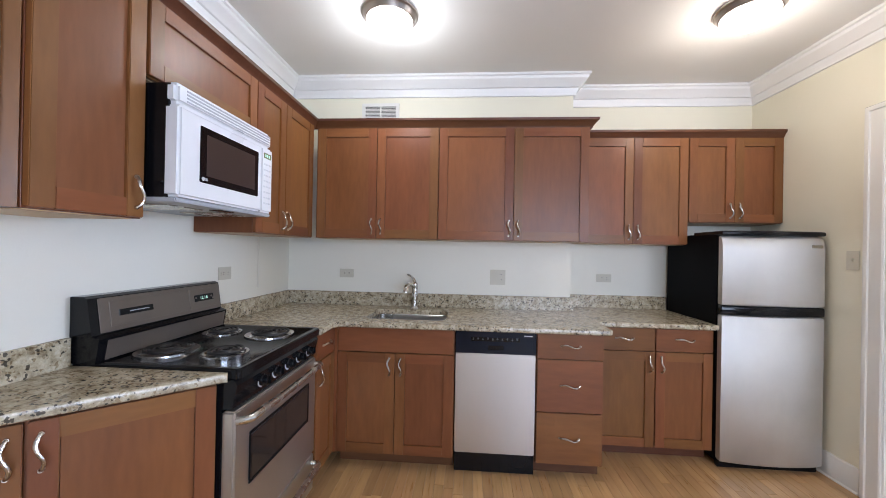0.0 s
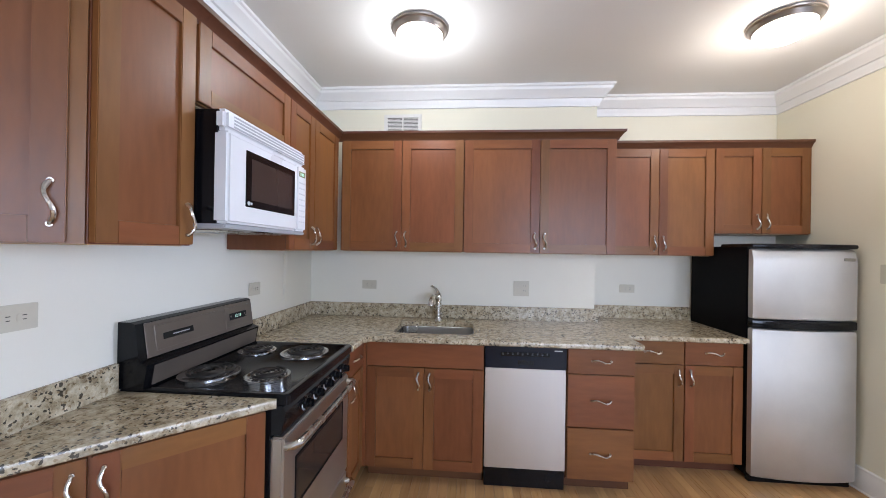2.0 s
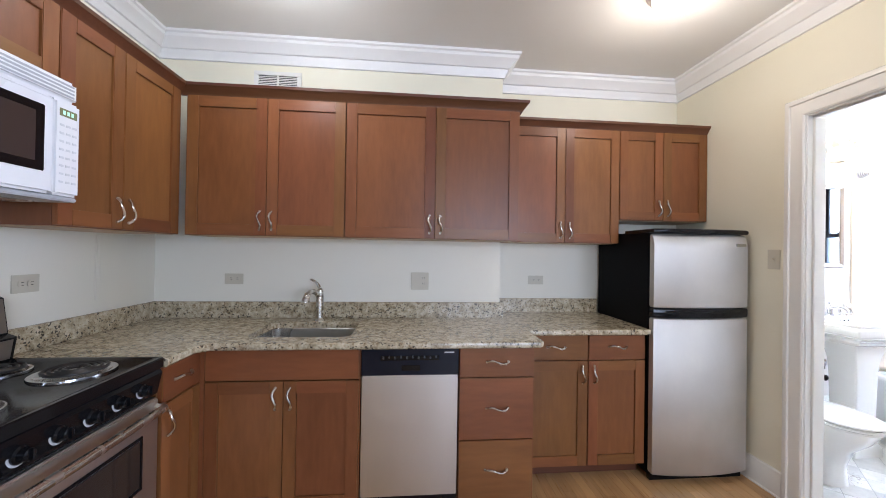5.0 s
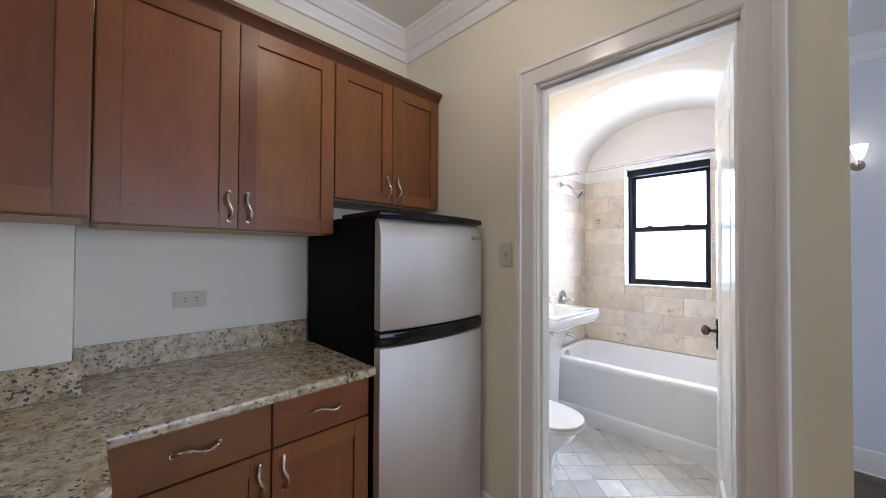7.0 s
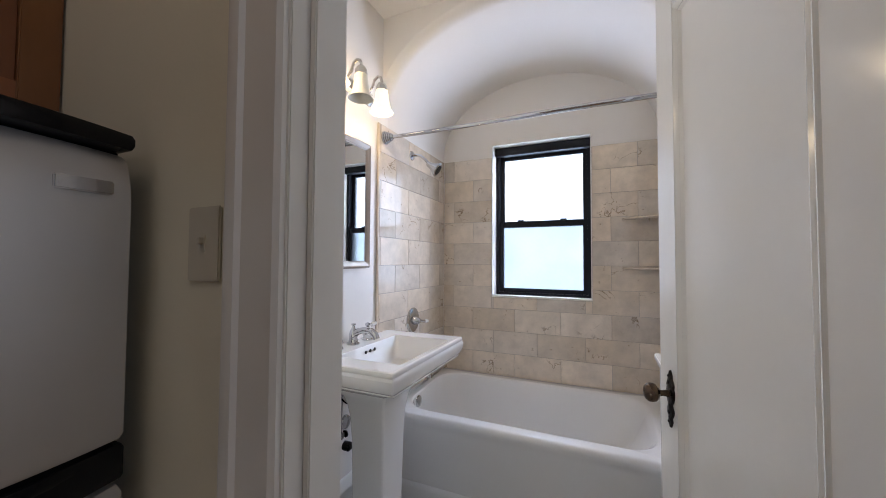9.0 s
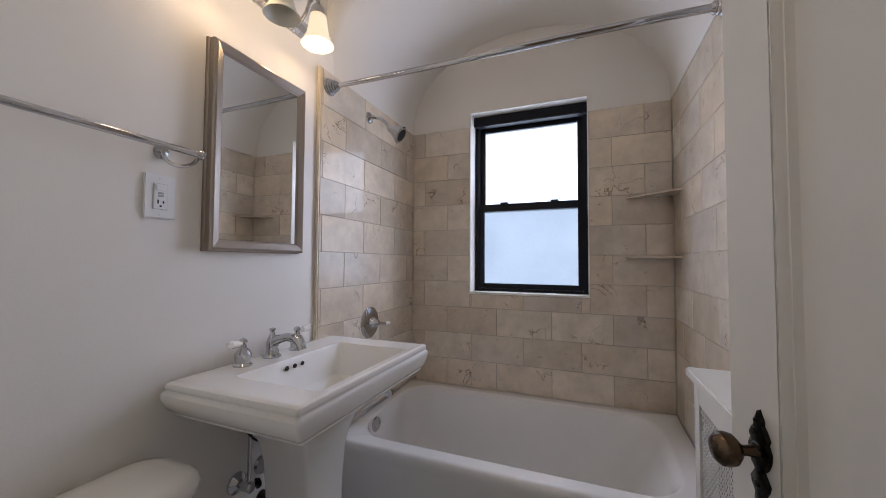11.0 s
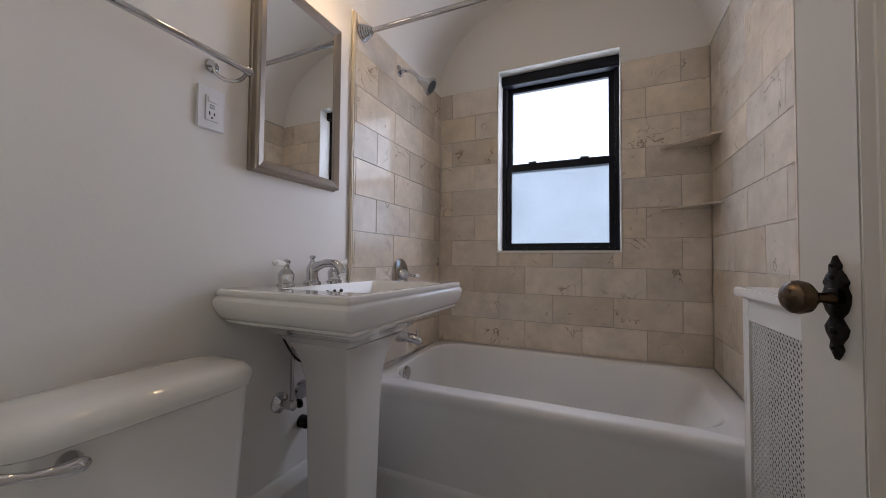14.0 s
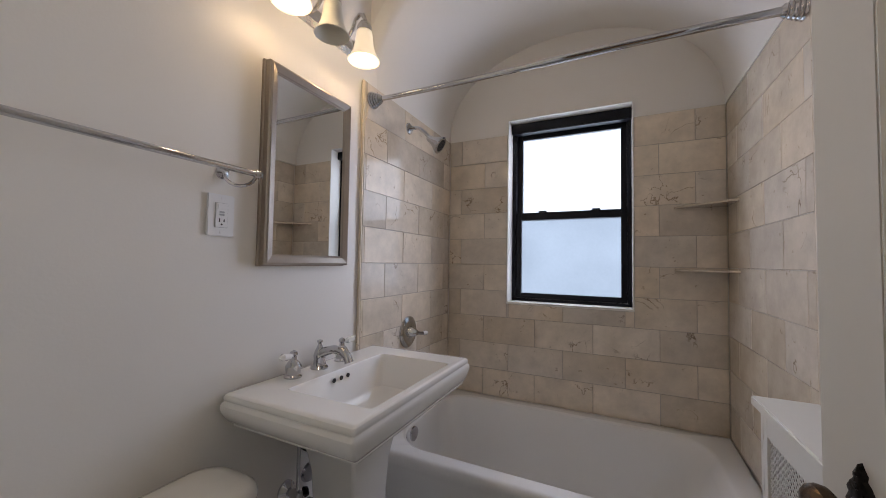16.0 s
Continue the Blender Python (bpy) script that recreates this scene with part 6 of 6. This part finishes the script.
# ---- tiles and planks, the pieces of walls and floors ----
def piece_mesh(name, w, d, h, mat, chamfer=0.0012):
    """A block w x d x h with its top edges eased; its top is at z = 0."""
    bm = bmesh.new()
    c = chamfer
    r0 = [(-w / 2, -d / 2, -h), (w / 2, -d / 2, -h), (w / 2, d / 2, -h), (-w / 2, d / 2, -h)]
    r1 = [(x, y, -c) for x, y, z in r0]
    r2 = [(x - math.copysign(c, x), y - math.copysign(c, y), 0) for x, y, z in r0]
    loft(bm, [r0, r1, r2])
    bmesh.ops.recalc_face_normals(bm, faces=bm.faces)
    me = bpy.data.meshes.new(name)
    bm.to_mesh(me)
    bm.free()
    me.materials.append(mat)
    return me


CUTS = {}


def piece(name, parent, m, w, d, h, mat):
    key = (name, round(w, 3), round(d, 3), round(h, 4), mat.name)
    if key not in CUTS:
        CUTS[key] = piece_mesh(name, w, d, h, mat)
    ob = new(name, CUTS[key])
    ob.parent = parent
    ob.matrix_world = m
    return ob


rng = random.Random(4)
TW, TH, GR, TT = 0.3125, 0.1585, 0.0022, 0.010
Z_LOW = 0.530


def tile_wall(name, label, origin, axes, length, shift, openings=()):
    """Running-bond stone tiles; axes gives the wall's turn, u runs along it."""
    back = bmesh.new()
    cells = []
    for row in range(10):
        z0_, z1_ = Z_LOW + row * TH, Z_LOW + (row + 1) * TH
        u = shift + (TW / 2 if row % 2 else 0) - 2 * TW
        while u < length:
            a, b = max(0, u), max(0, min(length, u + TW))
            spans = [(a, b, z0_, z1_)] if b - a > 0.006 else []
            for ou0, ou1, oz0, oz1 in openings:
                nxt = []
                for s in spans:
                    if s[1] <= ou0 or s[0] >= ou1 or s[3] <= oz0 or s[2] >= oz1:
                        nxt.append(s)
                        continue
                    if s[0] < ou0:
                        nxt.append((s[0], ou0, s[2], s[3]))
                    if s[1] > ou1:
                        nxt.append((ou1, s[1], s[2], s[3]))
                    m0, m1 = max(s[0], ou0), min(s[1], ou1)
                    if s[2] < oz0:
                        nxt.append((m0, m1, s[2], oz0))
                    if s[3] > oz1:
                        nxt.append((m0, m1, oz1, s[3]))
                spans = nxt
            cells += [s for s in spans if s[1] - s[0] > 0.006 and s[3] - s[2] > 0.006]
            u += TW
    bed = thing(name, label, "wall tiles", origin[:3], origin[3], kind="structure")
    bm = bmesh.new()
    for a, b, c, d in cells:
        box(bm, a, b, 0.0035, 0.0115, c, d)
    part("grout", bm, GROUT, bed, "pale grout", smooth=False)
    bpy.context.view_layer.update()
    for a, b, c, d in cells:
        m = bed.matrix_world @ Matrix.Translation(((a + b) / 2, rng.uniform(-0.0006, 0.0006) + 0.0006, (c + d) / 2)) @ pose(0, 0, 0, 90, 0, 0)
        piece("tile", bed, m, b - a - GR, d - c - GR, TT - 0.002, TILE)
    return bed


# local x along the wall, local -y towards the room
tile_wall("wall_tiles_window", "cream marble tiles in running bond round the window", (BATH_E, BATH_N - 0.012, 0, -90), None, BATH_N - 0.012 - TUB_S, 0.238, [(BATH_N - 0.012 - WIN[1] - 0.002, BATH_N - 0.012 - WIN[0] + 0.002, WIN[2] - 0.009, WIN[3] + 0.2)])
tile_wall("wall_tiles_north", "cream marble tiles with a bullnose edge", (3.900, TN, 0, 0), None, BATH_E - 3.900, 0.172)
tile_wall("wall_tiles_south", "cream marble tiles on the tub end wall", (BATH_E, TUB_S, 0, 180), None, BATH_E - 3.962, 0.155)
bm = bmesh.new()
box(bm, 3.884, 3.899, TN - 0.001, BATH_N - 0.0005, 0.0, 2.116, 0.004)
solo("trim", bm, TILE, "tan stone edge strip beside the tub tiles", "tile trim", kind="structure")
bm = bmesh.new()
box(bm, 3.948, 3.961, TUB_S - 0.010, TUB_S + 0.001, 0.53, 2.116, 0.003)
box(bm, 3.950, 3.962, 1.50, TUB_S - 0.010, 0.0, 2.16)
solo("trim", bm, TILE, "rough stone edge strip at the tub end wall", "tile trim", kind="structure")

# bathroom floor: small marble squares laid on the diagonal
ft = thing("floor_bath", "pale marble floor tiles laid diagonally", "floor", (0, 0, 0), kind="structure")
part("grout", boxed(BATH_W - 0.0, 4.02, 1.50, BATH_N, -0.02, -0.0015), FLOOR_GROUT, ft, "grey floor grout", smooth=False)
S_ = 0.152
for i in range(-14, 15):
    for j in range(-14, 15):
        a = radians(47)
        u, v = S_ * i, S_ * j
        x, y = 3.35 + u * math.cos(a) - v * math.sin(a), 2.3 + u * math.sin(a) + v * math.cos(a)
        if BATH_W + 0.02 < x < 4.05 and 1.525 < y < BATH_N + 0.02:
            piece("tile", ft, pose(x, y, rng.uniform(-0.0003, 0.0003), 0, 0, 47 + 90 * rng.randrange(4)), S_ - 0.003, S_ - 0.003, 0.008, FLOOR_TILE)

# kitchen floor: narrow oak strips along the room
fk = thing("floor_kitchen", "honey oak strip floor with a satin finish", "floor", (0, 0, 0), kind="structure")
PW = 0.0572
count = 0
rest = []
x = WEST + PW / 2
while x < EAST:
    y = SOUTH + rng.uniform(-0.9, 0.0)
    while y < NORTH_B:
        ln = rng.choice((0.45, 0.6, 0.75, 0.9, 1.05))
        a, b = max(SOUTH, y), min(NORTH_B, y + ln)
        if b - a > 0.02:
            if -0.55 < x and b > 1.35 and a < 2.62 and count < 290:
                piece("plank", fk, pose(x, (a + b) / 2, 0), PW - 0.0008, b - a - 0.0008, 0.018, OAK)
                count += 1
            else:
                rest.append((x, a, b))
        y += ln
    x += PW
bm = bmesh.new()
for x, a, b in rest:
    box(bm, x - PW / 2 + 0.0004, x + PW / 2 - 0.0004, a + 0.0004, b - 0.0004, -0.018, 0)
pl = part("planks", bm, OAK, fk, smooth=False)
pl["kind"] = "stuff"
bm = bmesh.new()
x = EAST + PW / 2
while x < FAR_E:
    y = SOUTH + rng.uniform(-0.9, 0.0)
    while y < 1.405:
        ln = rng.choice((0.6, 0.75, 0.9, 1.05))
        a, b = max(SOUTH, y), min(1.405, y + ln)
        if b - a > 0.02:
            box(bm, x - PW / 2 + 0.0004, x + PW / 2 - 0.0004, a + 0.0004, b - 0.0004, -0.018, 0)
        y += ln
    x += PW
solo("floor_room", bm, OAK_DARK, "dark brown strip floor of the next room", "floor", kind="structure", smooth=False)
